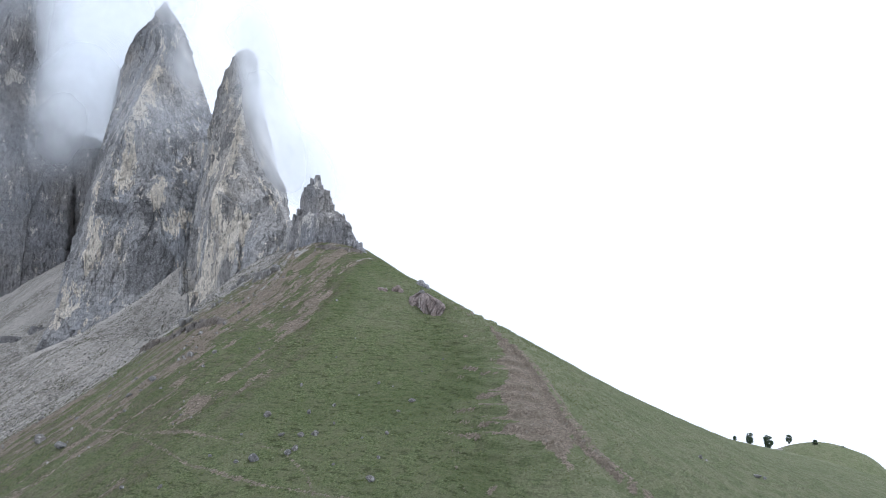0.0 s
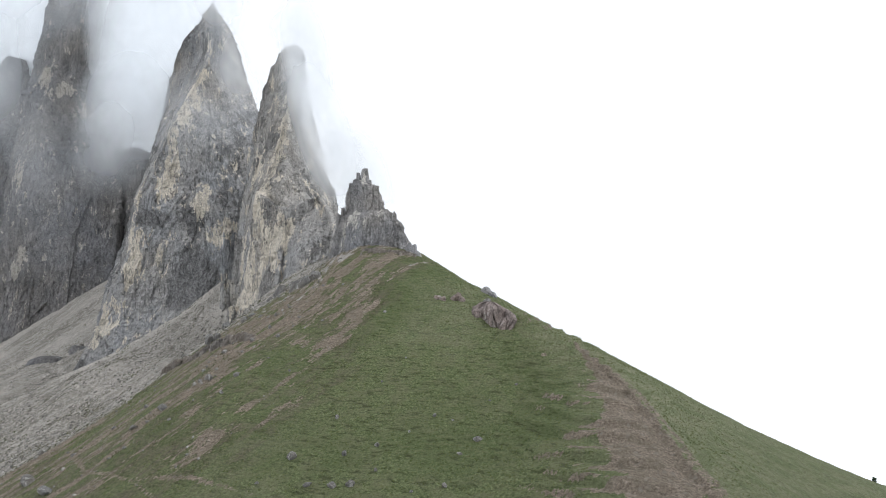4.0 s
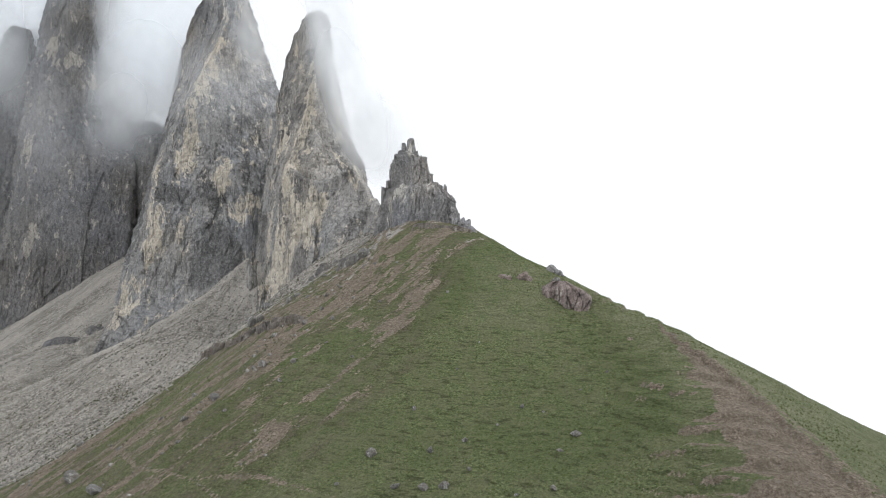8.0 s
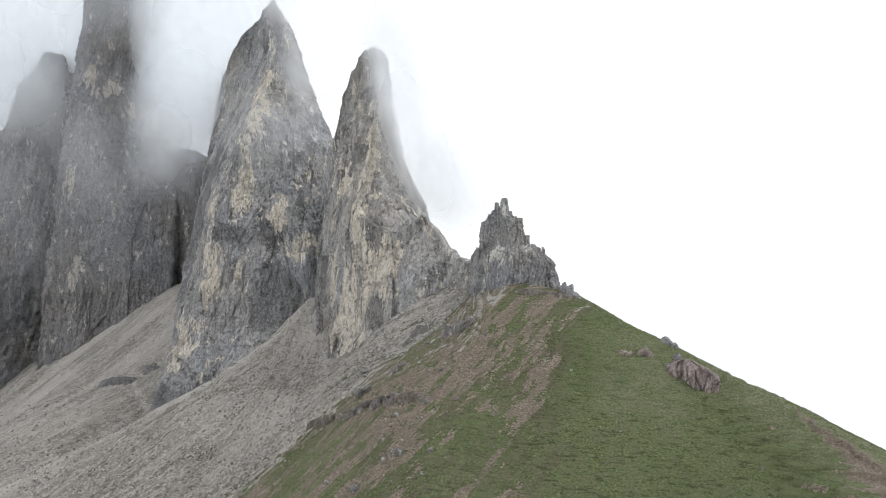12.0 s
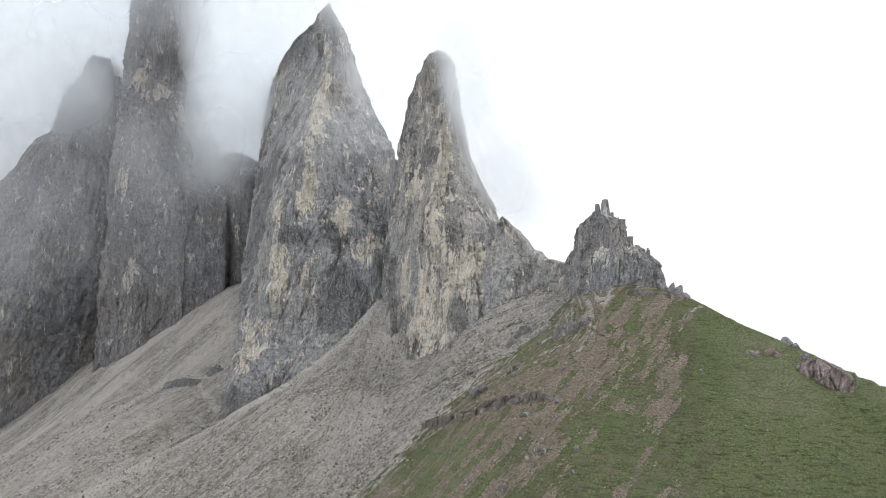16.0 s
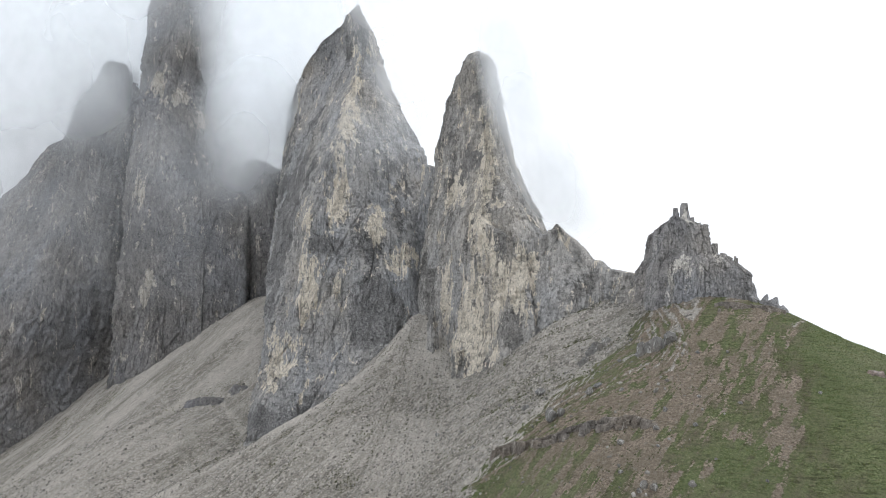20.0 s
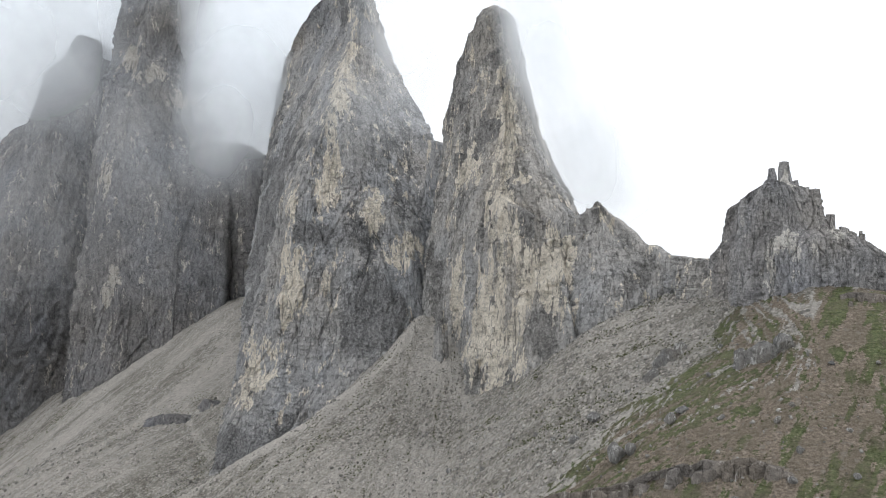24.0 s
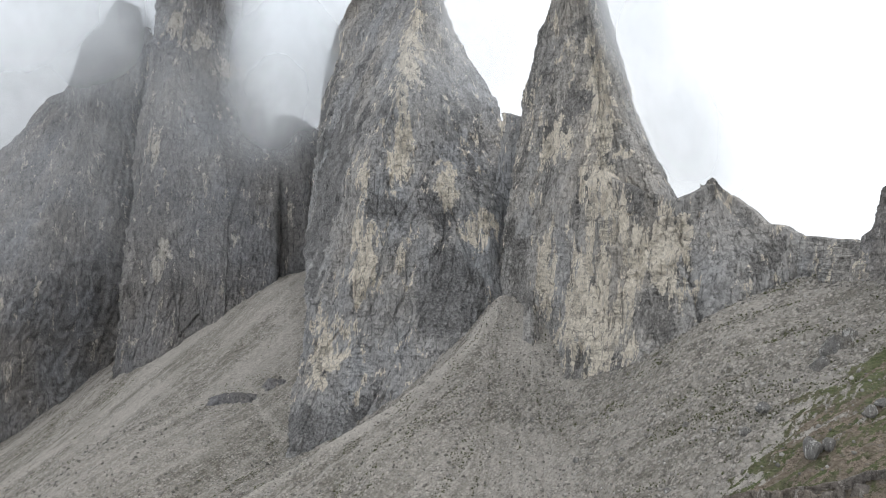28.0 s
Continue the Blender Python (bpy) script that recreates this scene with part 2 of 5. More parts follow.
def loose_material(name, stops, rough=0.95):
    """Many loose pieces, each of its own shade."""
    m, n, l, bsdf = mat(name)
    g = n.new("ShaderNodeNewGeometry")
    grain = texture_noise(n, l, g.outputs["Position"], 9.0, 3, 0.6)
    own = calc(n, l, "ADD", calc(n, l, "MULTIPLY", g.outputs["Random Per Island"], 0.75), calc(n, l, "MULTIPLY", grain, 0.25))
    l.new(ramp(n, l, own, stops), bsdf.inputs["Base Color"])
    bsdf.inputs["Roughness"].default_value = rough
    bsdf.inputs["Specular IOR Level"].default_value = 0.15
    return m


SCREE_STONE = loose_material("scree_stones", [(0.1, (0.13, 0.124, 0.11)), (0.5, (0.27, 0.255, 0.23)), (0.9, (0.43, 0.41, 0.375))])
TURF_BLADES = loose_material("turf_blades", [(0.1, (0.100, 0.125, 0.042)), (0.5, (0.150, 0.180, 0.064)), (0.9, (0.235, 0.25, 0.11))])
SHRUB_LEAVES = loose_material("dwarf_shrub_leaves", [(0.1, (0.065, 0.072, 0.034)), (0.5, (0.11, 0.118, 0.058)), (0.9, (0.18, 0.18, 0.098))])
PINE_NEEDLES = loose_material("pine_needles", [(0.1, (0.045, 0.066, 0.045)), (0.5, (0.085, 0.118, 0.075)), (0.9, (0.14, 0.175, 0.11))])
BARK = loose_material("pine_bark", [(0.1, (0.05, 0.04, 0.032)), (0.9, (0.12, 0.095, 0.075))])


def mist_material():
    """Thin cloud: white droplets that let light through, torn by noise and fading towards the rim."""
    m = bpy.data.materials.new("thin_cloud")
    m.use_nodes = True
    n, l = m.node_tree.nodes, m.node_tree.links
    n.clear()
    pos = place(n)
    at = n.new("ShaderNodeAttribute")
    at.attribute_name = "thickness"
    puff = texture_noise(n, l, pos, 0.024, 3, 0.5, (1.0, 0.6, 0.8))
    wisp = texture_noise(n, l, pos, 0.07, 3, 0.5, (1.0, 0.6, 0.6))
    torn = calc(n, l, "ADD", calc(n, l, "MULTIPLY", puff, 0.7), calc(n, l, "MULTIPLY", wisp, 0.3))
    body = calc(n, l, "MULTIPLY", at.outputs["Fac"], calc(n, l, "ADD", 1.0, calc(n, l, "MULTIPLY", calc(n, l, "SUBTRACT", torn, 0.5), 2.2)))
    alpha = calc(n, l, "SUBTRACT", 1.0, calc(n, l, "EXPONENT", calc(n, l, "MULTIPLY", calc(n, l, "MAXIMUM", body, 0.0), -2.0)))
    front, back, see = n.new("ShaderNodeBsdfDiffuse"), n.new("ShaderNodeBsdfTranslucent"), n.new("ShaderNodeBsdfTransparent")
    for s in (front, back):
        s.inputs["Color"].default_value = (0.955, 0.98, 1.0, 1)
    both, out = n.new("ShaderNodeMixShader"), n.new("ShaderNodeMixShader")
    both.inputs[0].default_value = 0.5
    l.new(front.outputs[0], both.inputs[1])
    l.new(back.outputs[0], both.inputs[2])
    l.new(alpha, out.inputs[0])
    l.new(see.outputs[0], out.inputs[1])
    l.new(both.outputs[0], out.inputs[2])
    end = n.new("ShaderNodeOutputMaterial")
    l.new(out.outputs[0], end.inputs["Surface"])
    return m


CLOUD = mist_material()


def ground_material():
    """Mountain turf, bare brown soil and grey scree, laid out by three masks on the sheet."""
    m, n, l, bsdf = mat("mountain_ground")
    p = place(n)

    def mask(name):
        at = n.new("ShaderNodeAttribute")
        at.attribute_name = name
        return at.outputs["Fac"]

    turn = n.new("ShaderNodeMapping")
    turn.inputs["Rotation"].default_value = (0, 0, radians(38.5))
    l.new(p, turn.inputs["Vector"])
    fine = texture_noise(n, l, p, 1.9, 9, 0.8)
    dash = texture_noise(n, l, turn.outputs[0], 1.1, 6, 0.75, (1.0, 0.22, 0.25))
    clod = texture_noise(n, l, turn.outputs[0], 0.28, 5, 0.65, (1.0, 0.3, 0.3))
    mid = texture_noise(n, l, p, 0.28, 5, 0.6)
    broad = texture_noise(n, l, p, 0.045, 4, 0.5)
    tiny = texture_noise(n, l, p, 5.0, 3, 0.7)
    steps = texture_noise(n, l, p, 1.0, 5, 0.65, (0.35, 0.35, 2.6))
    grass = ramp(n, l, fine, [(0.38, (0.045, 0.060, 0.023)), (0.45, (0.128, 0.158, 0.060)), (0.53, (0.172, 0.208, 0.080)), (0.64, (0.30, 0.335, 0.152))])
    grass = mix(n, l, ramp(n, l, mid, [(0.42, 0.0), (0.62, 0.8)]), grass, mix(n, l, fine, (0.105, 0.118, 0.05), (0.26, 0.266, 0.13)))
    grass = mix(n, l, ramp(n, l, broad, [(0.40, 0.55), (0.55, 0.0)]), grass, mix(n, l, fine, (0.058, 0.084, 0.027), (0.17, 0.215, 0.075)))
    grass = mix(n, l, ramp(n, l, steps, [(0.38, 0.6), (0.45, 0.0)]), grass, (0.045, 0.052, 0.022))
    grass = mix(n, l, ramp(n, l, steps, [(0.55, 0.0), (0.64, 0.4)]), grass, (0.22, 0.225, 0.105))
    # pale dry turf, its colour lifted further to paint haze
    dry_hazed = mix(n, l, ramp(n, l, fine, [(0.36, 0.0), (0.64, 1.0)]), (0.15, 0.168, 0.08), (0.38, 0.38, 0.21))
    dry_hazed = mix(n, l, ramp(n, l, mid, [(0.42, 0.6), (0.55, 0.0)]), dry_hazed, (0.15, 0.185, 0.075))
    grass = mix(n, l, calc(n, l, "MULTIPLY", mask("dry_hazed"), 0.8), grass, dry_hazed)
    heath = ramp(n, l, fine, [(0.38, (0.050, 0.049, 0.024)), (0.50, (0.118, 0.112, 0.056)), (0.62, (0.20, 0.183, 0.105))])
    heath = mix(n, l, ramp(n, l, mid, [(0.45, 0.0), (0.6, 0.6)]), heath, mix(n, l, fine, (0.12, 0.092, 0.062), (0.26, 0.208, 0.15)))
    grass = mix(n, l, calc(n, l, "MULTIPLY", mask("heath"), ramp(n, l, mid, [(0.38, 0.5), (0.5, 1.0)])), grass, heath)
    grass = mix(n, l, 1.0, grass, (1.04, 1.03, 1.2), "MULTIPLY")
    pebble, gaps = broken(n, l, p, 1.7, (1, 1, 1), 0.6)
    soil = ramp(n, l, fine, [(0.37, (0.125, 0.102, 0.077)), (0.46, (0.24, 0.198, 0.154)), (0.54, (0.345, 0.283, 0.222)), (0.64, (0.52, 0.442, 0.358))])
    soil = mix(n, l, ramp(n, l, mid, [(0.42, 0.0), (0.58, 0.6)]), soil, mix(n, l, fine, (0.13, 0.11, 0.075), (0.30, 0.262, 0.20)))
    soil = mix(n, l, ramp(n, l, pebble, [(0.90, 0.0), (0.97, 0.5)]), soil, (0.33, 0.30, 0.26))
    soil = mix(n, l, ramp(n, l, steps, [(0.34, 0.3), (0.44, 0.0)]), soil, (0.085, 0.07, 0.052))
    scree = ramp(n, l, fine, [(0.37, (0.165, 0.16, 0.14)), (0.47, (0.45, 0.412, 0.36)), (0.62, (0.78, 0.725, 0.65))])
    scree = mix(n, l, 0.5, scree, ramp(n, l, pebble, [(0.1, (0.15, 0.141, 0.126)), (0.5, (0.48, 0.44, 0.39)), (0.9, (0.88, 0.825, 0.75))]))
    scree = mix(n, l, calc(n, l, "MULTIPLY", ramp(n, l, gaps, [(0.30, 0.0), (0.55, 0.6)]), ramp(n, l, mid, [(0.45, 0.2), (0.6, 1.0)])), scree, (0.085, 0.080, 0.066))
    runnel = calc(n, l, "ADD", calc(n, l, "MULTIPLY", mask("runnel"), 0.75), calc(n, l, "MULTIPLY", fine, 0.25))
    scree = mix(n, l, ramp(n, l, runnel, [(0.30, 0.4), (0.44, 0.0)]), scree, mix(n, l, fine, (0.103, 0.099, 0.073), (0.258, 0.243, 0.191)))
    scree = mix(n, l, ramp(n, l, runnel, [(0.55, 0.0), (0.72, 0.6)]), scree, (0.535, 0.499, 0.452))
    scree = mix(n, l, ramp(n, l, mid, [(0.42, 0.3), (0.56, 0.0)]), scree, mix(n, l, fine, (0.19, 0.178, 0.15), (0.42, 0.39, 0.342)))
    scree = mix(n, l, calc(n, l, "MULTIPLY", ramp(n, l, dash, [(0.37, 0.85), (0.445, 0.0)]), ramp(n, l, clod, [(0.40, 1.0), (0.56, 0.25)])), scree, mix(n, l, fine, (0.06, 0.058, 0.042), (0.20, 0.186, 0.142)))
    scree = mix(n, l, ramp(n, l, dash, [(0.56, 0.0), (0.64, 0.55)]), scree, (0.60, 0.565, 0.515))
    # pale dust; on the cone's crest its brightness also paints the lit edge
    scree = mix(n, l, calc(n, l, "MULTIPLY", mask("dust_lit"), 0.85), scree, mix(n, l, ramp(n, l, fine, [(0.36, 0.0), (0.64, 1.0)]), (0.46, 0.427, 0.38), (0.80, 0.75, 0.68)))

    def edge(name, soft):
        k = calc(n, l, "ADD", mask(name), calc(n, l, "MULTIPLY", calc(n, l, "SUBTRACT", fine, 0.5), soft))
        k = calc(n, l, "ADD", k, calc(n, l, "MULTIPLY", calc(n, l, "SUBTRACT", dash, 0.5), soft))
        return ramp(n, l, k, [(0.43, 0.0), (0.57, 1.0)])

    col = mix(n, l, edge("soil", 1.5), grass, soil)
    col = mix(n, l, edge("scree", 1.6), col, scree)
    l.new(col, bsdf.inputs["Base Color"])
    bsdf.inputs["Roughness"].default_value = 0.95
    bsdf.inputs["Specular IOR Level"].default_value = 0.15
    h = calc(n, l, "ADD", calc(n, l, "ADD", fine, dash), calc(n, l, "ADD", calc(n, l, "MULTIPLY", tiny, 0.4), steps))
    l.new(bump(n, l, h, 1.0, 0.9), bsdf.inputs["Normal"])
    return m


GROUND = ground_material()


# ---- noise on arrays ----
def lattice(ix, iy, iz, seed):
    h = (ix * 374761393 + iy * 668265263 + iz * 1274126177 + seed * 974634533) & 0xFFFFFFFF
    h = ((h ^ (h >> 13)) * 1274126177) & 0xFFFFFFFF
    return ((h ^ (h >> 16)) & 0xFFFF) / 65535.0


def value_noise(x, y, z, seed=0):
    """Smooth noise, 0 to 1."""
    fx, fy, fz = np.floor(x), np.floor(y), np.floor(z)
    ix, iy, iz = fx.astype(np.int64), fy.astype(np.int64), fz.astype(np.int64)
    u, v, w = x - fx, y - fy, z - fz
    u, v, w = u * u * (3 - 2 * u), v * v * (3 - 2 * v), w * w * (3 - 2 * w)

    def row(dy, dz):
        return lattice(ix, iy + dy, iz + dz, seed) * (1 - u) + lattice(ix + 1, iy + dy, iz + dz, seed) * u

    return (row(0, 0) * (1 - v) + row(1, 0) * v) * (1 - w) + (row(0, 1) * (1 - v) + row(1, 1) * v) * w


def fractal(x, y, z, octaves, seed=0, gain=0.5):
    """Several octaves of noise, about -1 to 1."""
    total, amp, norm = 0.0, 1.0, 0.0
    for k in range(octaves):
        total = total + amp * (2 * value_noise(x, y, z, seed + 17 * k) - 1)
        norm += amp
        x, y, z, amp = x * 2.03 + 5.1, y * 2.03 + 1.7, z * 2.03 + 3.3, amp * gain
    return total / norm


def cells(u, v, seed=0):
    """Broken blocks: each cell's own chance value, and the distance to its rim (0 in the joint)."""
    fu, fv = np.floor(u).astype(np.int64), np.floor(v).astype(np.int64)
    near, second, own = np.full(u.shape, 9.0), np.full(u.shape, 9.0), np.zeros(u.shape)
    for du in (-1, 0, 1):
        for dv in (-1, 0, 1):
            cu, cv = fu + du, fv + dv
            d = np.hypot(cu + lattice(cu, cv, cv * 0, seed) - u, cv + lattice(cu, cv, cv * 0 + 1, seed) - v)
            closer = d < near
            second = np.where(closer, near, np.minimum(second, d))
            own = np.where(closer, lattice(cu, cv, cv * 0 + 2, seed), own)
            near = np.minimum(near, d)
    return own, second - near


def smooth(x, a, b):
    t = np.clip((x - a) / (b - a), 0, 1)
    return t * t * (3 - 2 * t)


def grid_mesh(name, pts, material, wrap=False):
    """A mesh from a (rows, columns, 3) array of places."""
    r, c = pts.shape[:2]
    idx = np.arange(r * c).reshape(r, c)
    if wrap:
        idx = np.concatenate([idx, idx[:, :1]], axis=1)
    quads = np.stack([idx[:-1, :-1], idx[:-1, 1:], idx[1:, 1:], idx[1:, :-1]], axis=-1).reshape(-1, 4)
    me = bpy.data.meshes.new(name)
    me.vertices.add(r * c)
    me.vertices.foreach_set("co", pts.reshape(-1).astype(np.float32))
    me.loops.add(quads.size)
    me.loops.foreach_set("vertex_index", quads.reshape(-1).astype(np.int32))
    me.polygons.add(len(quads))
    me.polygons.foreach_set("loop_start", np.arange(0, quads.size, 4, dtype=np.int32))
    me.polygons.foreach_set("loop_total", np.full(len(quads), 4, dtype=np.int32))
    me.materials.append(material)
    me.update(calc_edges=True)
    return me


# ---- the lie of the land: break lines of the slopes, and a smooth sheet over them ----
CREST = [(-56, 270, 58), (-45, 252, 61), (-25, 240.5, 55.8), (-6, 224.5, 46.5), (13, 200, 36), (21, 184, 29.5), (24, 165, 26.3), (23, 150, 24.3), (25, 130, 18.5), (28, 90, 5), (32, 20, -18)]
FACE = [(-31, 217, 45.7), (-19, 198, 36.3), (-33, 174, 24.5), (-30, 154, 17.3), (-30, 125, 7.5), (-30, 80, -7), (-30, 10, -28)]
FACE_EAST = [(-2, 207, 39), (-7, 167, 22), (-10, 150, 18.5), (-6, 120, 10), (0, 60, -8)]
FACE_WEST = [(-45, 219, 45.5), (-39, 200, 35.8), (-53, 170, 21), (-63, 161, 15.3), (-80, 130, 1), (-95, 70, -20)]
FLANK = [(-44, 234, 55), (-64, 214, 37.7), (-70, 192.5, 28.2), (-79, 188, 22.2), (-87, 177.5, 15), (-100, 160, 4), (-130, 120, -18), (-150, 60, -40)]
LEDGE = [(-58, 234, 49.5), (-85, 227, 31.5), (-94, 224, 24.6), (-110, 205, 11), (-140, 175, -9), (-180, 130, -34)]
SCREE_EAST = [(-63, 271, 55), (-64, 264, 52.5), (-70, 251.5, 45.8), (-87, 243.4, 34.8), (-100.5, 253, 26.5)]
GULLY = [(-112, 308, 28), (-115, 290, 20.5), (-122, 278, 15.5), (-134, 276, 9.5), (-152, 268, 3), (-179, 260, -8), (-215, 240, -23), (-270, 200, -45)]
FOOT_FIRST = [(-62, 280, 57), (-86, 280, 44.4), (-98, 296, 35), (-110, 311, 28.5), (-124, 328, 34), (-133, 348, 42)]
CONE = [(-133, 350, 43), (-141, 330, 31), (-153, 319, 20.7), (-173.5, 302, 8), (-200, 280, -6), (-245, 248, -28), (-300, 205, -50)]
CONE_FACE = [(-130, 303, 20.8), (-157, 286, 12)]
FOOT_SECOND = [(-147, 336, 28), (-160, 335, 16.5), (-178, 333, 4.5), (-191, 331, -1), (-205, 347, 3), (-219, 364, 8.5), (-225, 395, 26), (-227, 424, 45)]
WEST_CONE = [(-236, 418, 40), (-250, 413, 29), (-266, 405, 18), (-286, 398, 5.5), (-305, 396, -6), (-330, 396, -20), (-353, 396, -31), (-420, 402, -54), (-520, 420, -88)]
WEST_FACE = [(-210, 349, 4), (-217, 327, -7), (-249.5, 325, -10), (-263, 346, -6.4), (-287, 355, -18), (-320, 350, -33), (-380, 340, -60), (-480, 320, -100)]
WEST_LOW = [(-225, 300, -16), (-270, 275, -32), (-340, 250, -62), (-450, 200, -110)]
EAST_SKY = [(0, 246, 38), (18, 246, 27), (36, 247, 17.5), (57, 250, 8), (86, 256, -6.5), (124, 288, -20.5), (150, 296, -28.5), (180, 300, -37), (260, 310, -60)]
EAST = [(41.5, 171.5, 19), (52, 164, 13.7), (80, 168, 4), (118, 180, -9), (180, 200, -29), (270, 220, -58)]
EAST_LOW = [(50, 110, 5), (90, 100, -10), (150, 90, -34), (250, 60, -75)]
BEHIND = [(-40, 290, 48), (-20, 290, 34), (20, 300, 10), (60, 310, -8), (120, 350, -40), (200, 400, -75)]


def along(line, step):
    """Places along a break line, one about every step metres."""
    out = [line[0]]
    for a, b in zip(line, line[1:]):
        k = max(1, round(math.dist(a[:2], b[:2]) / step))
        out += [tuple(p + (q - p) * i / k for p, q in zip(a, b)) for i in range(1, k + 1)]
    return out


KNOTS = np.array([p for line in (CREST, FACE, FACE_EAST, FACE_WEST, FLANK, LEDGE, SCREE_EAST, GULLY, FOOT_FIRST, CONE, CONE_FACE, FOOT_SECOND,
                                 WEST_CONE, WEST_FACE, WEST_LOW, EAST_SKY, EAST, EAST_LOW, BEHIND) for p in along(line, 26)], float)


def spline_weights():
    d = np.hypot(KNOTS[:, None, 0] - KNOTS[None, :, 0], KNOTS[:, None, 1] - KNOTS[None, :, 1]) / 100
    k = np.where(d > 0, d * d * np.log(np.maximum(d, 1e-9)), 0) + np.eye(len(d)) * 0.004
    p = np.column_stack([np.ones(len(d)), KNOTS[:, :2] / 100])
    full = np.block([[k, p], [p.T, np.zeros((3, 3))]])
    return np.linalg.solve(full, np.concatenate([KNOTS[:, 2], np.zeros(3)]))


WEIGHTS = spline_weights()


def sheet_height(x, y):
    """The smooth lie of the land, without its roughness."""
    shape = np.shape(x)
    x, y = np.ravel(x).astype(float), np.ravel(y).astype(float)
    z = WEIGHTS[-3] + WEIGHTS[-2] * x / 100 + WEIGHTS[-1] * y / 100
    for (kx, ky, _), w in zip(KNOTS, WEIGHTS):
        d2 = ((x - kx) ** 2 + (y - ky) ** 2) / 10000
        z += w * 0.5 * d2 * np.log(np.maximum(d2, 1e-12))
    return z.reshape(shape)


def line_distance(x, y, line):
    """Distance in plan to a polyline, and how far along it (0 to 1) the nearest place is."""
    best, where = np.full(np.shape(x), 1e9), np.zeros(np.shape(x))
    total = sum(math.dist(a[:2], b[:2]) for a, b in zip(line, line[1:]))
    run = 0.0
    for a, b in zip(line, line[1:]):
        dx, dy = b[0] - a[0], b[1] - a[1]
        size = math.hypot(dx, dy)
        t = np.clip(((x - a[0]) * dx + (y - a[1]) * dy) / size ** 2, 0, 1)
        d = np.hypot(x - a[0] - t * dx, y - a[1] - t * dy)
        where = np.where(d < best, (run + t * size) / total, where)
        best = np.minimum(best, d)
        run += size
    return best, where


def side_of(x, y, line):
    """Signed distance in plan from a polyline, positive to the left of its direction."""
    best, sign = np.full(np.shape(x), 1e9), np.ones(np.shape(x))
    for a, b in zip(line, line[1:]):
        dx, dy = b[0] - a[0], b[1] - a[1]
        t = np.clip(((x - a[0]) * dx + (y - a[1]) * dy) / (dx * dx + dy * dy), 0, 1)
        d = np.hypot(x - a[0] - t * dx, y - a[1] - t * dy)
        s = np.sign(dx * (y - a[1]) - dy * (x - a[0]))
        sign = np.where(d < best, s, sign)
        best = np.minimum(best, d)
    return best * sign


# where one ground gives way to another, in plan
TURF_EDGE = [(-27, 260), (-30, 243), (-36, 222), (-38, 200), (-46, 182), (-54, 168), (-70, 145), (-95, 110), (-120, 60)]
SCREE_EDGE = [(-40, 262), (-58, 246), (-74, 236), (-95, 226), (-112, 206), (-128, 190), (-170, 150), (-230, 90)]
FOOTPATHS = [[(-102, 189), (-86, 171), (-72, 163), (-59, 160), (-44, 153), (-34, 149), (-27, 140), (-24, 132), (-20, 120)], [(-72, 163), (-54, 148), (-35, 138), (-15, 130)],
             [(15.8, 199), (21, 190), (25, 180), (27, 165), (27.5, 150), (31, 136), (38, 128), (46, 116)], [(-44, 245), (-50, 236), (-56, 226)]]
# pale trodden lines down the scree, and the eroded edge beside the path on the crest
DUST_LINES = [[(-132, 357), (-146, 352.5), (-159, 351), (-173, 346.5), (-184, 338), (-187, 330)], [(-132, 352), (-124.5, 330), (-117.5, 316), (-113, 302)],
              [(-78, 242), (-88, 234.5), (-95, 231), (-104, 224)], [(-226, 392), (-230, 375), (-217, 355), (-203, 340)]]
SCARP = [(14.5, 201), (19, 192), (23, 181), (25, 166), (25.5, 151), (29, 137), (36, 127), (46, 114)]
BARE_CREST = [(13, 203), (17.5, 193), (20, 182), (20.5, 170), (20, 158), (20, 148), (22, 138), (24, 130)]


def fall_lines(x, y):
    """Coordinates across and along the fall of the slope; the scree under the rock wall runs another way than the rest."""
    east = smooth(x, -140, -112) * smooth(y, 218, 240) * smooth(x, -50, -62)
    across = (x * 0.78 - y * 0.62) * (1 - east) + (x * 0.46 + y * 0.89 - 300) * east
    fall = (x * 0.62 + y * 0.78) * (1 - east) + (0.89 * x - 0.46 * y) * east
    return across, fall


def terrace(x, y):
    """How far up its own little step each place of the trodden slope lies, 0 to 1."""
    return np.mod(sheet_height(x, y) / 1.5 + 0.9 * fractal(x / 12, y / 12, x * 0, 3, 24), 1)


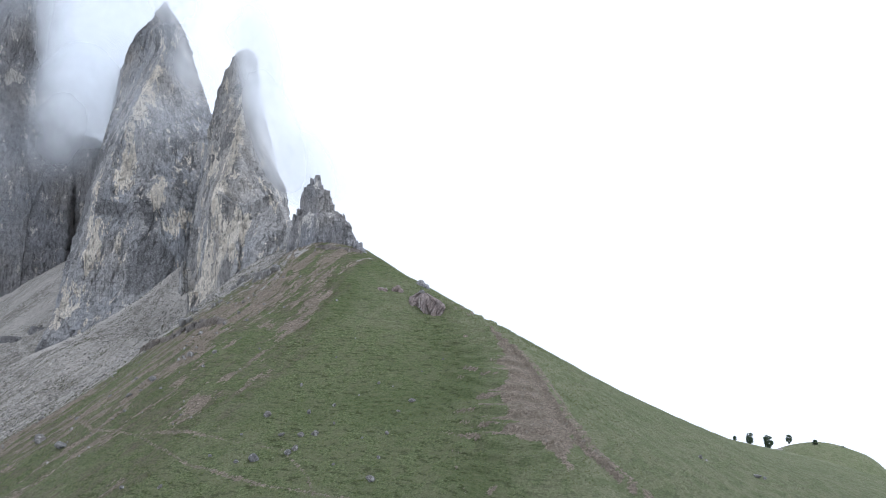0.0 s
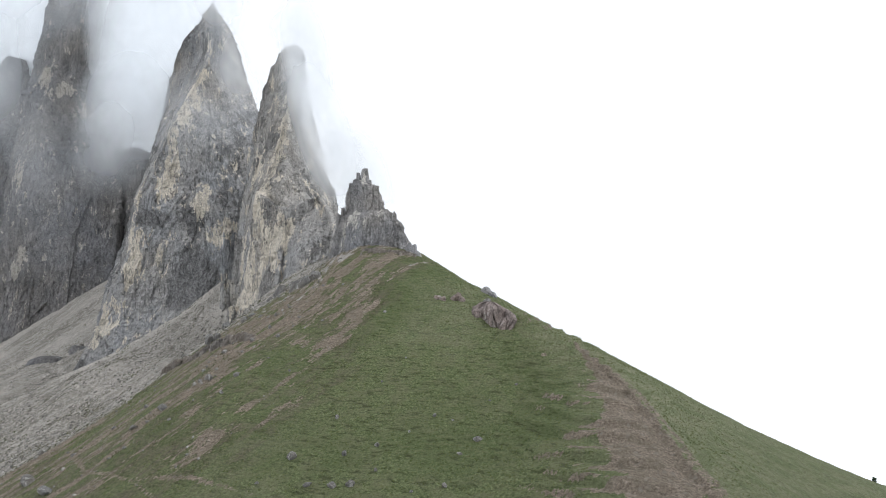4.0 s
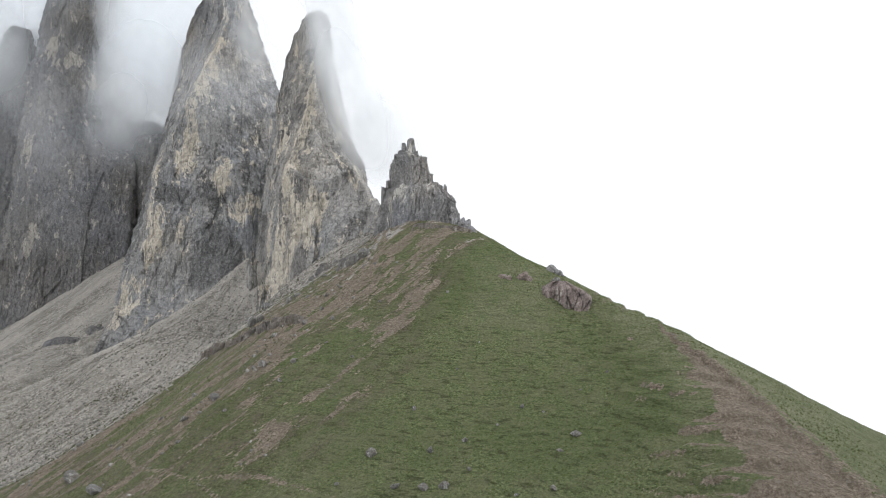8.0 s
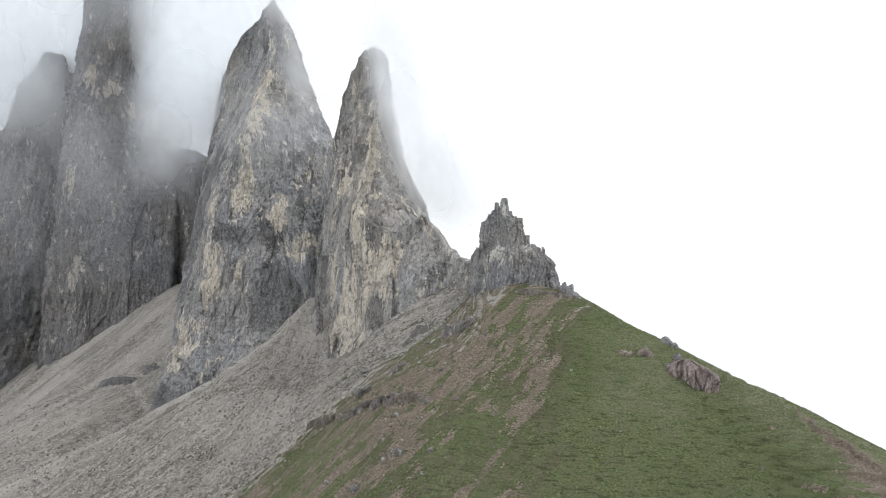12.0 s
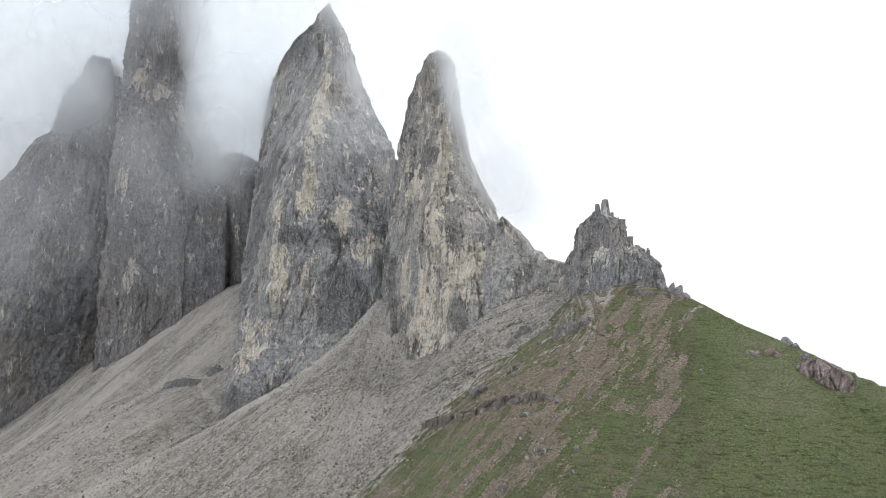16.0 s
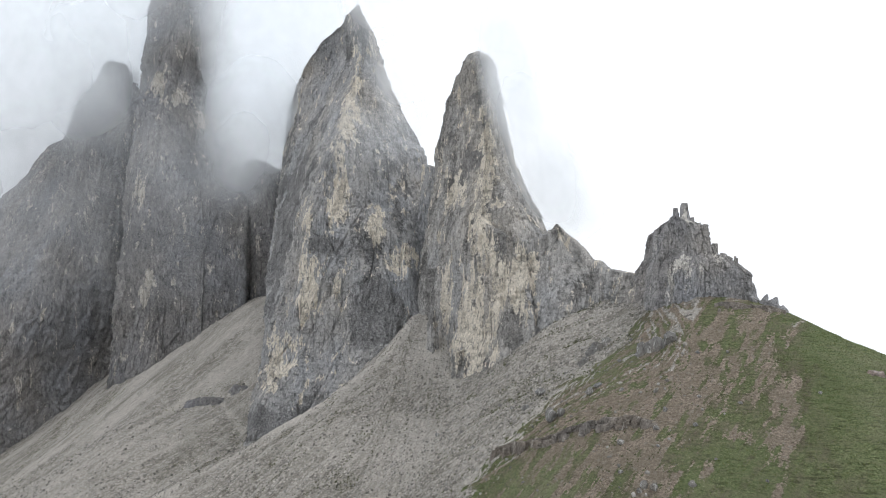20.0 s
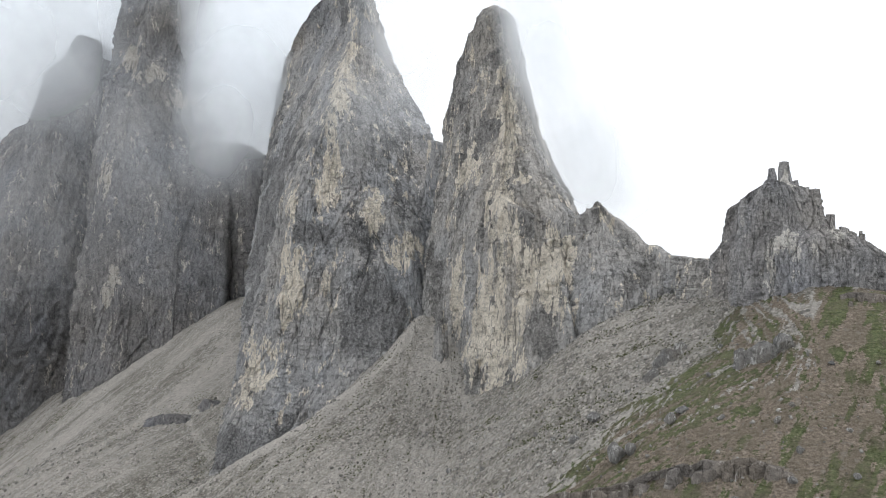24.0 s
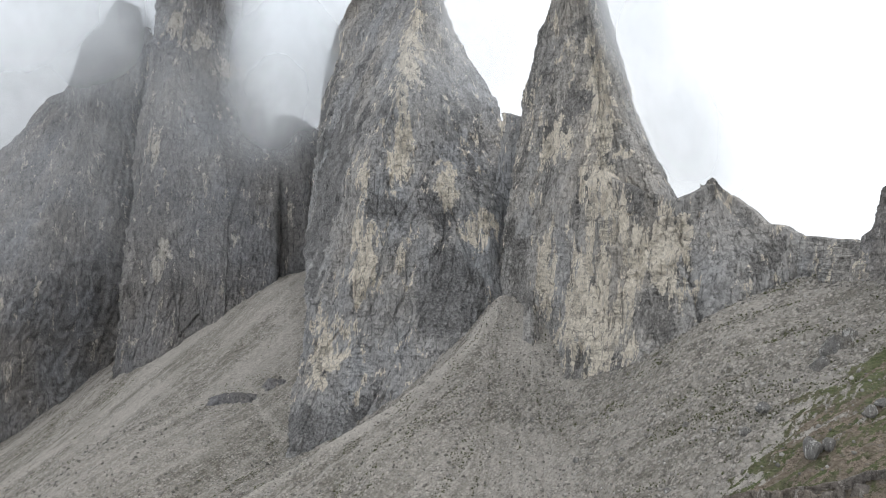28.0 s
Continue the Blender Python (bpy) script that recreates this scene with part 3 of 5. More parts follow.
def ground_masks(x, y):
    """Bare soil, scree, dry turf with painted haze, and pale dust with the cone's lit crest, each 0 to 1."""
    across, along_fall = fall_lines(x, y)
    wob = fractal(x / 14, y / 14, x * 0, 4, 3)
    streak = fractal(across / 3.2, along_fall / 24, x * 0, 4, 9)
    turf = side_of(x, y, TURF_EDGE) + 5 * wob + 4 * streak + 7 * fractal(across / 5, along_fall / 12, x * 0, 4, 77) - 2
    rubble = side_of(x, y, SCREE_EDGE) + 5 * wob + 4 * streak
    hairs = fractal(across / 1.1, along_fall / 7, x * 0, 4, 22, 0.7)
    scree = smooth(-rubble + 9 * hairs - 2, -5, 8)
    brown = smooth(-turf, -1, 3) * smooth(rubble, -3, 1)
    low = smooth(y, 195, 165) * smooth(rubble, 4, 14)
    thread = fractal(across / 2.0, along_fall / 6, x * 0, 4, 19, 0.65)
    hair = fractal(across / 0.9, along_fall / 5, x * 0, 4, 20, 0.7)
    heath = smooth(-turf, -9, 2) * (0.42 + 0.5 * wob + 0.9 * hair)
    soil = brown * np.clip(0.44 + 0.55 * streak + 1.1 * thread + 0.9 * hair + 0.6 * wob - 0.42 * low, 0, 1)
    scree = np.maximum(scree, brown * smooth(0.6 * fractal(across / 4, along_fall / 30, x * 0, 4, 15) + 0.5 * thread + 0.010 * (y - 220), 0.12, 0.5) * 0.8)
    d, t = line_distance(x, y, BARE_CREST)
    bench = fractal(x / 9, (y + 0.25 * x) / 1.5, x * 0, 3, 21)
    wide = 1.5 + 5.0 * smooth(t, 0.15, 0.6) - 5.0 * smooth(t, 0.75, 1.0)
    west = smooth(20 - x, -3, 12)
    bare = smooth(wide - d + 1.8 * wob + 2.0 * bench + 5.0 * west * smooth(bench, 0.0, 0.35) * smooth(22 - d, 0, 10), -1.0, 1.6)
    soil = np.maximum(soil, bare * 0.95)
    level = terrace(x, y)
    soil = np.maximum(soil, 0.85 * smooth(26 - d, 0, 14) * west * smooth(0.16 - np.abs(level - 0.5), 0, 0.1) * smooth(wob + bench, 0.0, 0.25))
    soil = np.maximum(soil, 0.8 * smooth(0.9 - line_distance(x, y, SCARP)[0], -0.2, 0.5))
    for k, path in enumerate(FOOTPATHS):
        soil = np.maximum(soil, smooth((0.8 if k == 2 else 0.45) + 0.5 * wob - line_distance(x, y, path)[0], -0.35, 0.3) * 0.6)
    dry_hazed = smooth(fractal(x / 22, y / 30, x * 0, 3, 31), 0.05, 0.5) * 0.5
    # east of the crest: paler turf plus haze painted into its colour
    east = smooth(side_of(x, y, [p[:2] for p in CREST]), -2, 6)
    dry_hazed = np.clip(dry_hazed + 0.15 * brown + 0.62 * east + 0.5 * smooth(16 - d, 0, 10), 0, 1)
    # along the cone: real dust together with a painted highlight on the crest
    dust_lit = smooth(4.0 - line_distance(x, y, CONE)[0] + 3 * wob + 3 * streak, -2, 5)
    dust_lit = np.maximum(dust_lit, smooth(fractal(x / 26, y / 26, x * 0, 3, 41), 0.05, 0.4) * 0.35)
    dust_lit = np.maximum(dust_lit, smooth(-x, 190, 230) * smooth(fractal(across / 7, along_fall / 40, x * 0, 4, 43), -0.1, 0.45) * 0.6)
    dust_lit = np.maximum(dust_lit, 0.8 * np.exp(-(((x + 124) / 9) ** 2 + ((y - 332) / 20) ** 2)))
    for line in DUST_LINES:
        dust_lit = np.maximum(dust_lit, 0.6 * smooth(1.5 + 1.2 * wob + 0.8 * streak - line_distance(x, y, line)[0], -1.4, 1.2))
    runnel = 0.5 + 0.9 * fractal(across / 1.3, along_fall / 9, x * 0, 4, 23, 0.6)
    runnel = runnel - 0.16 * np.maximum(smooth(-x, 95, 125) * smooth(y, 315, 285), smooth(-x, 180, 215)) * smooth(fractal(x / 18, y / 18, x * 0, 3, 81), -0.3, 0.2)
    return soil, scree, dry_hazed, dust_lit, runnel, np.clip(heath, 0, 1)


def ground_height(x, y):
    """The ground with its humps, runnels, terraces and rubble."""
    x, y = np.asarray(x, float), np.asarray(y, float)
    z = sheet_height(x, y)
    soil, scree, dry_hazed, dust_lit, runnel, heath = ground_masks(x, y)
    across, fall = fall_lines(x, y)
    z = z + 0.9 * fractal(x / 26, y / 26, x * 0, 3, 50) + 0.22 * fractal(x / 4.5, y / 4.5, x * 0, 3, 51)
    rough = np.maximum(soil * 0.6, scree)
    own, rim = cells(x / 2.3 + 0.4 * fractal(x / 3, y / 3, x * 0, 2, 53), y / 2.3, 52)
    z = z + rough * (1.15 * fractal(across / 4.5, fall / 22, x * 0, 5, 54, 0.65) + 0.45 * (own - 0.5) * smooth(rim, 0, 0.25) + 0.35 * fractal(x / 1.4, y / 1.4, x * 0, 3, 56))
    z = z + rough * 0.35 * (runnel - 0.5)
    z = z + scree * 3.2 * np.exp(-(line_distance(x, y, CONE)[0] / 5.0) ** 2)
    z = z + scree * smooth(-x, 185, 225) * 2.2 * fractal(across / 16, fall / 70, x * 0, 4, 57)
    d, _ = line_distance(x, y, BARE_CREST)
    bench = fractal(x / 9, (y + 0.25 * x) / 1.5, x * 0, 3, 21)
    level = terrace(x, y)
    z = z + 1.3 * (smooth(level, 0.38, 0.62) - level) * smooth(26 - d, 0, 14) * smooth(24 - x, 0, 3)
    drop = side_of(x, y, SCARP)
    z = z - 1.0 * smooth(-drop, -0.3, 0.5) * np.exp(-(drop / 4.5) ** 2) * smooth(y, 112, 124) * smooth(y, 203, 196)
    z = z + 0.16 * (1 - rough) * fractal(x / 1.3, y / 1.3, x * 0, 2, 55)
    return z


# ---- the ground sheet ----
def spread(edges):
    """Grid coordinates from stretches of (end, step)."""
    out = [edges[0]]
    for end, step in edges[1]:
        k = max(1, round((end - out[-1]) / step))
        out += list(np.linspace(out[-1], end, k + 1)[1:])
    return np.array(out)


gx = spread((-900, [(-540, 30), (-330, 4.5), (-220, 1.2), (60, 0.6), (130, 1.2), (330, 5), (800, 40)]))
gy = spread((-60, [(60, 10), (130, 2.5), (290, 0.6), (360, 0.9), (440, 2.2), (600, 10), (1100, 50)]))
GX, GY = np.meshgrid(gx, gy)
GZ = ground_height(GX, GY)
away = np.maximum(np.maximum(-GX - 420, GX - 240), np.maximum(GY - 440, 20 - GY))
GZ = GZ * (1 - smooth(away, 0, 150)) + smooth(away, 0, 150) * (-150 - 0.25 * np.maximum(away, 0))
hump = np.exp(-(((GX - 288) / 85) ** 2 + ((GY - 525) / 60) ** 2))
GZ = GZ + hump * np.maximum(-88 - GZ, 0)
ground_mesh = grid_mesh("ground", np.stack([GX, GY, GZ], axis=-1), GROUND)
for key, values in zip(("soil", "scree", "dry_hazed", "dust_lit", "runnel", "heath"), ground_masks(GX, GY)):
    ground_mesh.attributes.new(key, "FLOAT", "POINT").data.foreach_set("value", np.ravel(values).astype(np.float32))
ground_mesh.polygons.foreach_set("use_smooth", np.ones(len(ground_mesh.polygons), dtype=bool))
ground = tagged(new("ground", ground_mesh), "steep mountain meadow with bare brown soil and grey scree", "ground", kind="structure")


# ---- rock towers ----
def crag(x, y, z, u, seed, thin=1.0):
    """How far weathered rock stands out: ribs, plates split by upright joints, ledges, blocks and grain."""
    warp = 1.1 * fractal(x / 18, y / 18, z / 24, 3, seed)
    buttress = fractal(x / 15, y / 15, z / 80, 3, seed + 1)
    slab, joint = cells((u + 2 * warp) / 7.0, (z + 3 * warp) / 30, seed + 2)
    plate, rift = cells((u + 3 * warp) / 15.0, (z + 4 * warp) / 70, seed + 7)
    block, crack = cells((u + 0.8 * warp) / 2.4, (z + warp) / 4.6, seed + 3)
    chip, seam = cells(u / 1.0 + 0.3 * warp, z / 1.9, seed + 6)
    bed = fractal(x / 40, y / 40, z / 2.2, 4, seed + 4)
    level = (z + 3.0 * warp + 6 * (slab - 0.5)) / 9.0
    ledge = (np.mod(level, 1) - 0.5) * smooth(value_noise(u / 11, np.floor(level) * 3.7, z * 0, seed + 8), 0.35, 0.7)
    grain = fractal(x / 1.6, y / 1.6, z / 2.6, 4, seed + 5, 0.68)
    big = 2.6 * buttress + 1.5 * (slab - 0.5) + 1.6 * (plate - 0.5) - 0.8 * smooth(0.03 - rift, 0, 0.03) - 0.35 * smooth(0.05 - joint, 0, 0.05)
    small = 1.0 * ledge + 0.8 * (block - 0.5) - 0.35 * smooth(0.07 - crack, 0, 0.07) + 0.5 * (chip - 0.5) + 0.55 * np.round(3 * bed) / 3 + 0.6 * grain
    return thin * big + np.sqrt(thin) * small


def ribbed(name, material, ribs, counts, levels, seed, label, rough=1.0, scale=1.0, parent=None, category="rock tower", group="rock towers", flute=0.0, edge=2):
    """A rock body between upright arêtes. ribs: for each arête its places (z, x, y) from foot to top, going round against the
    clock from above; counts: the columns between each arête and the next; flute: how deep upright columns are carved."""
    lines = [np.array(r, float) for r in ribs]
    z0, z1 = max(r[0, 0] for r in lines), max(r[-1, 0] for r in lines)
    z = np.linspace(z0, z1, levels)[:, None]
    at = [(np.interp(z, r[:, 0], r[:, 1]), np.interp(z, r[:, 0], r[:, 2])) for r in lines]
    x, y = [], []
    for k, n in enumerate(counts):
        t = np.arange(n)[None, :] / n
        (ax, ay), (bx, by) = at[k], at[(k + 1) % len(at)]
        x.append(ax + (bx - ax) * t)
        y.append(ay + (by - ay) * t)
    x, y = np.concatenate(x, axis=1), np.concatenate(y, axis=1)
    for _ in range(edge):
        x = 0.25 * np.roll(x, 1, 1) + 0.5 * x + 0.25 * np.roll(x, -1, 1)
        y = 0.25 * np.roll(y, 1, 1) + 0.5 * y + 0.25 * np.roll(y, -1, 1)
    dx, dy = np.roll(x, -2, 1) - np.roll(x, 2, 1), np.roll(y, -2, 1) - np.roll(y, 2, 1)
    size = np.hypot(dx, dy) + 1e-6
    nx, ny = dy / size, -dx / size
    m = levels // 3
    u = np.cumsum(np.hypot(np.diff(x[m], append=x[m][:1]), np.diff(y[m], append=y[m][:1])))[None, :] + 0 * x
    z = z + 0 * x
    span = np.hypot(x.max(axis=1) - x.min(axis=1), y.max(axis=1) - y.min(axis=1))[:, None]
    thin = np.clip(span / (45 * scale), 0.12, 1)
    off = rough * scale * crag(x / scale, y / scale, z / scale, u / scale, seed, thin)
    if flute:
        own, gap = cells((u + 0.5 * scale * fractal(x / 6, y / 6, z / 8, 2, seed + 40)) / (4.2 * scale), z / (26 * scale), seed + 41)
        off = off + flute * ((own - 0.5) + 0.5 * np.minimum(gap, 0.4) - 0.9 * smooth(0.10 - gap, 0, 0.10))
    pts = np.stack([x + nx * off, y + ny * off, z + 0.5 * scale * thin * (value_noise(u / (2.2 * scale), z / (5 * scale), z * 0, seed + 9) - 0.5)], axis=-1)
    base = np.array([x[0].mean(), y[0].mean(), z0])
    top = pts[-1:].mean(axis=1, keepdims=True) + np.zeros_like(pts[-1:]) + np.array([0, 0, 0.5 * scale])
    ob = new(name, grid_mesh(name, np.concatenate([pts, top]) - base, material, wrap=True))
    ob.location = base
    if parent:
        ob.parent, ob.location = parent, base - np.array(parent.location)
        return tagged(ob, label)
    return tagged(ob, label, category, group)


def tower(name, material, profile, front, depth, levels, around, seed, label, rough=1.0, power=1.15, parent=None, category="rock tower", group="rock towers", scale=1.0):
    """A lofted rock tower. profile: (z, left x, right x) from foot to top; front: (z, x, y) of its prow; depth: from the plane of
    its edges, (y at z 0, y per metre of height), to the back."""
    prof, prow = np.array(profile, float), np.array(front, float)
    z = np.linspace(prof[0, 0], prof[-1, 0], levels)[:, None]
    xl, xr = np.interp(z, prof[:, 0], prof[:, 1]), np.interp(z, prof[:, 0], prof[:, 2])
    xp, yp = np.interp(z, prow[:, 0], prow[:, 1]), np.interp(z, prow[:, 0], prow[:, 2])
    xp = np.clip(xp, xl + 0.15 * (xr - xl), xr - 0.15 * (xr - xl))
    ye = depth[0] + depth[1] * z
    yp = np.minimum(yp, ye - 0.12 * (xr - xl))
    yb = ye + np.maximum(0.5 * (xr - xl), 4)
    n_back = around // 5
    a = np.concatenate([np.linspace(math.pi, 2 * math.pi, around - n_back, endpoint=False), np.linspace(0, math.pi, n_back, endpoint=False)])[None, :]
    ca, sa = np.cos(a), np.sin(a)
    k = 2 / power
    cx = np.sign(ca) * np.abs(ca) ** k
    sy = np.sign(sa) * np.abs(sa) ** k
    x = xp + np.where(cx < 0, xp - xl, xr - xp) * cx
    y = ye + np.where(sy < 0, ye - yp, yb - ye) * sy
    z = z + 0 * x
    nx, ny = np.cos(a) * (ye - yp) , np.sin(a) * 0.5 * (xr - xl)
    size = np.hypot(nx, ny)
    nx, ny = nx / size, ny / size
    u = np.cumsum(np.hypot(np.diff(x[levels // 3], append=x[levels // 3][:1]), np.diff(y[levels // 3], append=y[levels // 3][:1])))[None, :] + 0 * x
    thin = np.clip((xr - xl) / 30, 0.12, 1)
    off = rough * scale * crag(x / scale, y / scale, z / scale, u / scale, seed, thin if scale == 1 else 1.0)
    block = value_noise(u / 2.2, z / 5, z * 0, seed + 9)
    pts = np.stack([x + nx * off, y + ny * off, z + 0.5 * thin * (block - 0.5)], axis=-1)
    base = np.array([xp[0, 0], ye[0, 0], profile[0][0]])
    top = pts[-1:].mean(axis=1, keepdims=True) + np.zeros_like(pts[-1:]) + np.array([0, 0, 0.8])
    me = grid_mesh(name, np.concatenate([pts, top]) - base, material, wrap=True)
    ob = new(name, me)
    ob.location = base
    if parent:
        ob.parent, ob.location = parent, base - np.array(parent.location)
        return tagged(ob, label)
    return tagged(ob, label, category, group)


def curtain(name, material, path, base_drop, thick, columns, levels, seed, label, category, group, rise=False, rough=1.0):
    """A rock wall along a path of (x, y, top z), its foot below the ground; rise: tops are heights over the ground."""
    p = np.array(path, float)
    run = np.concatenate([[0], np.cumsum(np.hypot(*np.diff(p[:, :2], axis=0).T))])
    s = np.linspace(0, run[-1], columns)[None, :]
    px, py = np.interp(s, run, p[:, 0]), np.interp(s, run, p[:, 1])
    top = np.interp(s, run, p[:, 2]) + 1.1 * fractal(s / 5, s * 0, s * 0, 4, seed + 30)
    dx, dy = np.gradient(px[0])[None, :], np.gradient(py[0])[None, :]
    size = np.hypot(dx, dy)
    nx, ny = dy / size, -dx / size
    if rise:
        top = np.interp(s, run, p[:, 2]) * (0.8 + 0.4 * value_noise(s / 1.6, s * 0, s * 0, seed + 31)) + sheet_height(px, py)
    foot = sheet_height(px, py) - base_drop
    n_back = levels // 4
    v = np.concatenate([np.linspace(0, 1, levels - n_back), np.linspace(1, 0, n_back)])[:, None]
    front = np.concatenate([np.ones(levels - n_back), -np.ones(n_back)])[:, None]
    z = foot + (top - foot) * v
    lean = thick * (0.25 + 0.75 * (1 - v) ** 0.8) * front
    x, y = px + nx * lean, py + ny * lean
    off = rough * crag(x / rough, y / rough, z / rough, (s + 0 * z) / rough, seed) * np.where(front > 0, 1, 0.3) * (0.35 + 0.65 * np.clip((top - z) / (4 * rough), 0, 1))
    pts = np.stack([x + nx * off, y + ny * off, z], axis=-1)
    base = np.array([p[:, 0].mean(), p[:, 1].mean(), foot.min()])
    ob = tagged(new(name, grid_mesh(name, pts - base, material)), label, category, group)
    ob.location = base
    return ob


def column(name, x, y, z0, z1, rx, ry, material, seed, parent=None, label="", turn=0.0, lean=0.0, taper=0.85, per_side=5, levels=26):
    """An angular rock pillar: a prism with uneven faces, stepped ledges, chipped edges and a broken, tilted top."""
    rnd = random.Random(seed)
    k = rnd.randint(5, 7)
    corners = [2 * math.pi * (i + rnd.uniform(-0.3, 0.3)) / k for i in range(k)]
    ring = [(rnd.uniform(0.88, 1.15) * math.cos(c), rnd.uniform(0.88, 1.15) * math.sin(c)) for c in corners]
    flat = np.array([[(1 - t) * p + t * q for p, q in zip(ring[i], ring[(i + 1) % k])] for i in range(k) for t in np.arange(per_side) / per_side])
    h = z1 - z0
    v = np.linspace(0, 1, levels)[:, None]
    r = 1 - (1 - taper) * v
    for _ in range(4):
        r = r - rnd.uniform(0.02, 0.08) * (v > rnd.uniform(0.35, 0.97))
    r = r + 0.05 * (2 * value_noise(v * h / 1.3, v * 0, v * 0, seed) - 1)
    px, py = rx * r * flat[None, :, 0], ry * r * flat[None, :, 1]
    z = h * v + 0 * px
    size = min(rx, ry)
    chip = fractal((px + x) / 0.7, (py + y) / 0.7, (z + z0) / 1.6, 3, seed, 0.6)
    away = np.hypot(px, py) + 1e-6
    off = 0.22 * min(1.6, size) * chip
    px, py = px + off * px / away, py + off * py / away
    tilt = rnd.uniform(0, 6.28)
    z = z - smooth(v, 0.75, 1.0) * rnd.uniform(0.1, 0.5) * (px * math.cos(tilt) + py * math.sin(tilt) + size) + 0.12 * size * chip
    c, s = math.cos(radians(turn)), math.sin(radians(turn))
    pts = np.stack([c * px - s * py + lean * h * v, s * px + c * py, z], axis=-1)
    rim = pts[-1:].mean(axis=1, keepdims=True) * 0.5 + 0.5 * pts[-1:] + np.array([0, 0, 0.10 * size])
    cap = pts[-1:].mean(axis=1, keepdims=True) + 0 * pts[-1:] + np.array([0, 0, 0.14 * size])
    ob = new(name, grid_mesh(name, np.concatenate([pts, rim, cap]), material, wrap=True))
    ob.location = (x, y, z0)
    if parent:
        ob.parent, ob.location = parent, Vector((x, y, z0)) - parent.location
    return tagged(ob, label)


outer_tower = ribbed("rock_tower", ROCK_FIRST, [
    [(10, -127, 345), (30, -131, 352), (50, -133, 362), (65, -133, 365), (80, -131, 366), (95, -130, 370), (110, -128, 372.5), (118, -126.5, 370), (125, -124, 369), (140, -121, 369.5), (150, -117, 368), (154, -114.5, 370), (158, -113.5, 371), (162, -111.5, 373.5), (163, -109, 374)],
    [(10, -111, 303), (29, -111, 309.5), (43, -107.5, 316), (60, -106, 319.5), (81, -105, 324.5), (95, -105, 333), (111, -103.5, 341), (125, -105, 352), (140, -106, 361), (155, -107.5, 368), (163, -108, 373)],
    [(10, -86, 275), (30, -88, 283), (45, -86.5, 286), (65, -88, 299), (85, -94, 316.5), (95, -95.5, 327), (111, -100, 340.5), (125, -100, 349), (140, -101, 359), (155, -103, 366.5), (163, -106.5, 373)],
    [(10, -66, 325), (40, -68, 330), (65, -73, 340), (85, -79, 348), (95, -84, 349), (110, -91.5, 347), (125, -94.5, 351), (140, -96.5, 360.5), (155, -99, 367), (161, -102.5, 373), (163, -105.5, 374)],
    [(10, -80, 385), (85, -90, 385), (140, -102, 381), (163, -106.5, 376)],
    [(10, -125, 385), (110, -124, 385), (150, -114, 380), (163, -108.5, 376)]],
    (130, 95, 85, 16, 8, 14), 440, 11, "slender grey dolomite tower with pale scars, its tip in mist", 0.85)
middle_tower = ribbed("rock_tower", ROCK_SECOND, [
    [(-10, -208, 352), (10, -204, 358), (20, -203, 364), (40, -206, 377), (60, -215, 405), (80, -222, 430), (100, -223.5, 441), (120, -226, 455), (140, -228, 466), (160, -228, 476), (165, -225.5, 473), (172, -221.5, 469), (178, -219, 469), (184, -211, 459), (189, -202, 446), (193, -198, 444), (195, -189, 438), (198, -183.5, 434), (203, -181, 434), (207, -175, 431)],
    [(-10, -199, 330), (5, -197, 337), (26, -193, 353), (62, -180.5, 356), (88, -182, 363), (108, -176, 370), (119, -173, 374), (128, -171.5, 380), (156, -171, 405), (175, -170.5, 420), (190, -171.5, 426), (207, -173.8, 428.8)],
    [(-10, -150, 325), (20, -143, 338), (40, -141, 350), (60, -140, 361), (70, -141.5, 368), (83, -146, 370.5), (102, -149, 386), (120, -149.5, 396), (140, -153, 412), (156, -157, 420), (175, -164, 428), (190, -168, 429), (206, -173, 429.5)],
    [(-10, -130, 345), (20, -130, 352), (60, -129, 372), (83, -129, 386), (102, -131, 398), (122, -135, 411), (130, -139.5, 420), (140, -144, 424), (150, -149, 434), (160, -154, 440), (170, -159, 444), (180, -162.5, 446), (190, -165.5, 444), (200, -170, 438), (206, -173, 431)],
    [(-10, -132, 440), (120, -145, 452), (160, -165, 470), (190, -175, 450), (206, -173.5, 432)],
    [(-10, -200, 480), (120, -215, 496), (160, -222, 496), (180, -212, 482), (193, -190, 455), (207, -174.5, 433)]],
    (150, 160, 75, 24, 10, 10), 520, 23, "broad grey dolomite tower with pale streaks, its top in cloud", 0.95)
column("pillar", -152.5, 383, 52, 101.5, 6.5, 6, ROCK_SECOND, 311, middle_tower, "slab pillar with a rounded top", 10, 0, 0.92, 9, 90)
column("pillar", -138, 364, 36, 68, 4, 5, ROCK_SECOND, 312, middle_tower, "", 30, 0, 0.8, 6, 50)
ribbed("buttress", ROCK_SECOND, [
    [(-14, -208, 352), (6, -205, 354), (14, -201, 354), (18, -196, 352), (21, -192, 350)],
    [(-14, -200, 325), (0, -197, 330), (10, -195, 337), (21, -191, 346)],
    [(-14, -168, 322), (0, -172, 329), (8, -178, 335), (15, -184, 341), (21, -189, 347)],
    [(-14, -172, 350), (21, -188, 352)]], (50, 70, 20, 12), 90, 29, "broken foot of the tower", 0.8, 0.7, middle_tower)
column("pillar", -112.4, 311.4, 14, 37, 3.0, 2.6, ROCK_FIRST, 321, outer_tower, "dark arched pillar at the foot", 15, 0, 0.8, 7, 60)
column("pillar", -123.5, 330, 24, 50, 3, 3.2, ROCK_FIRST, 322, outer_tower, "", 40, 0, 0.6, 6, 50)
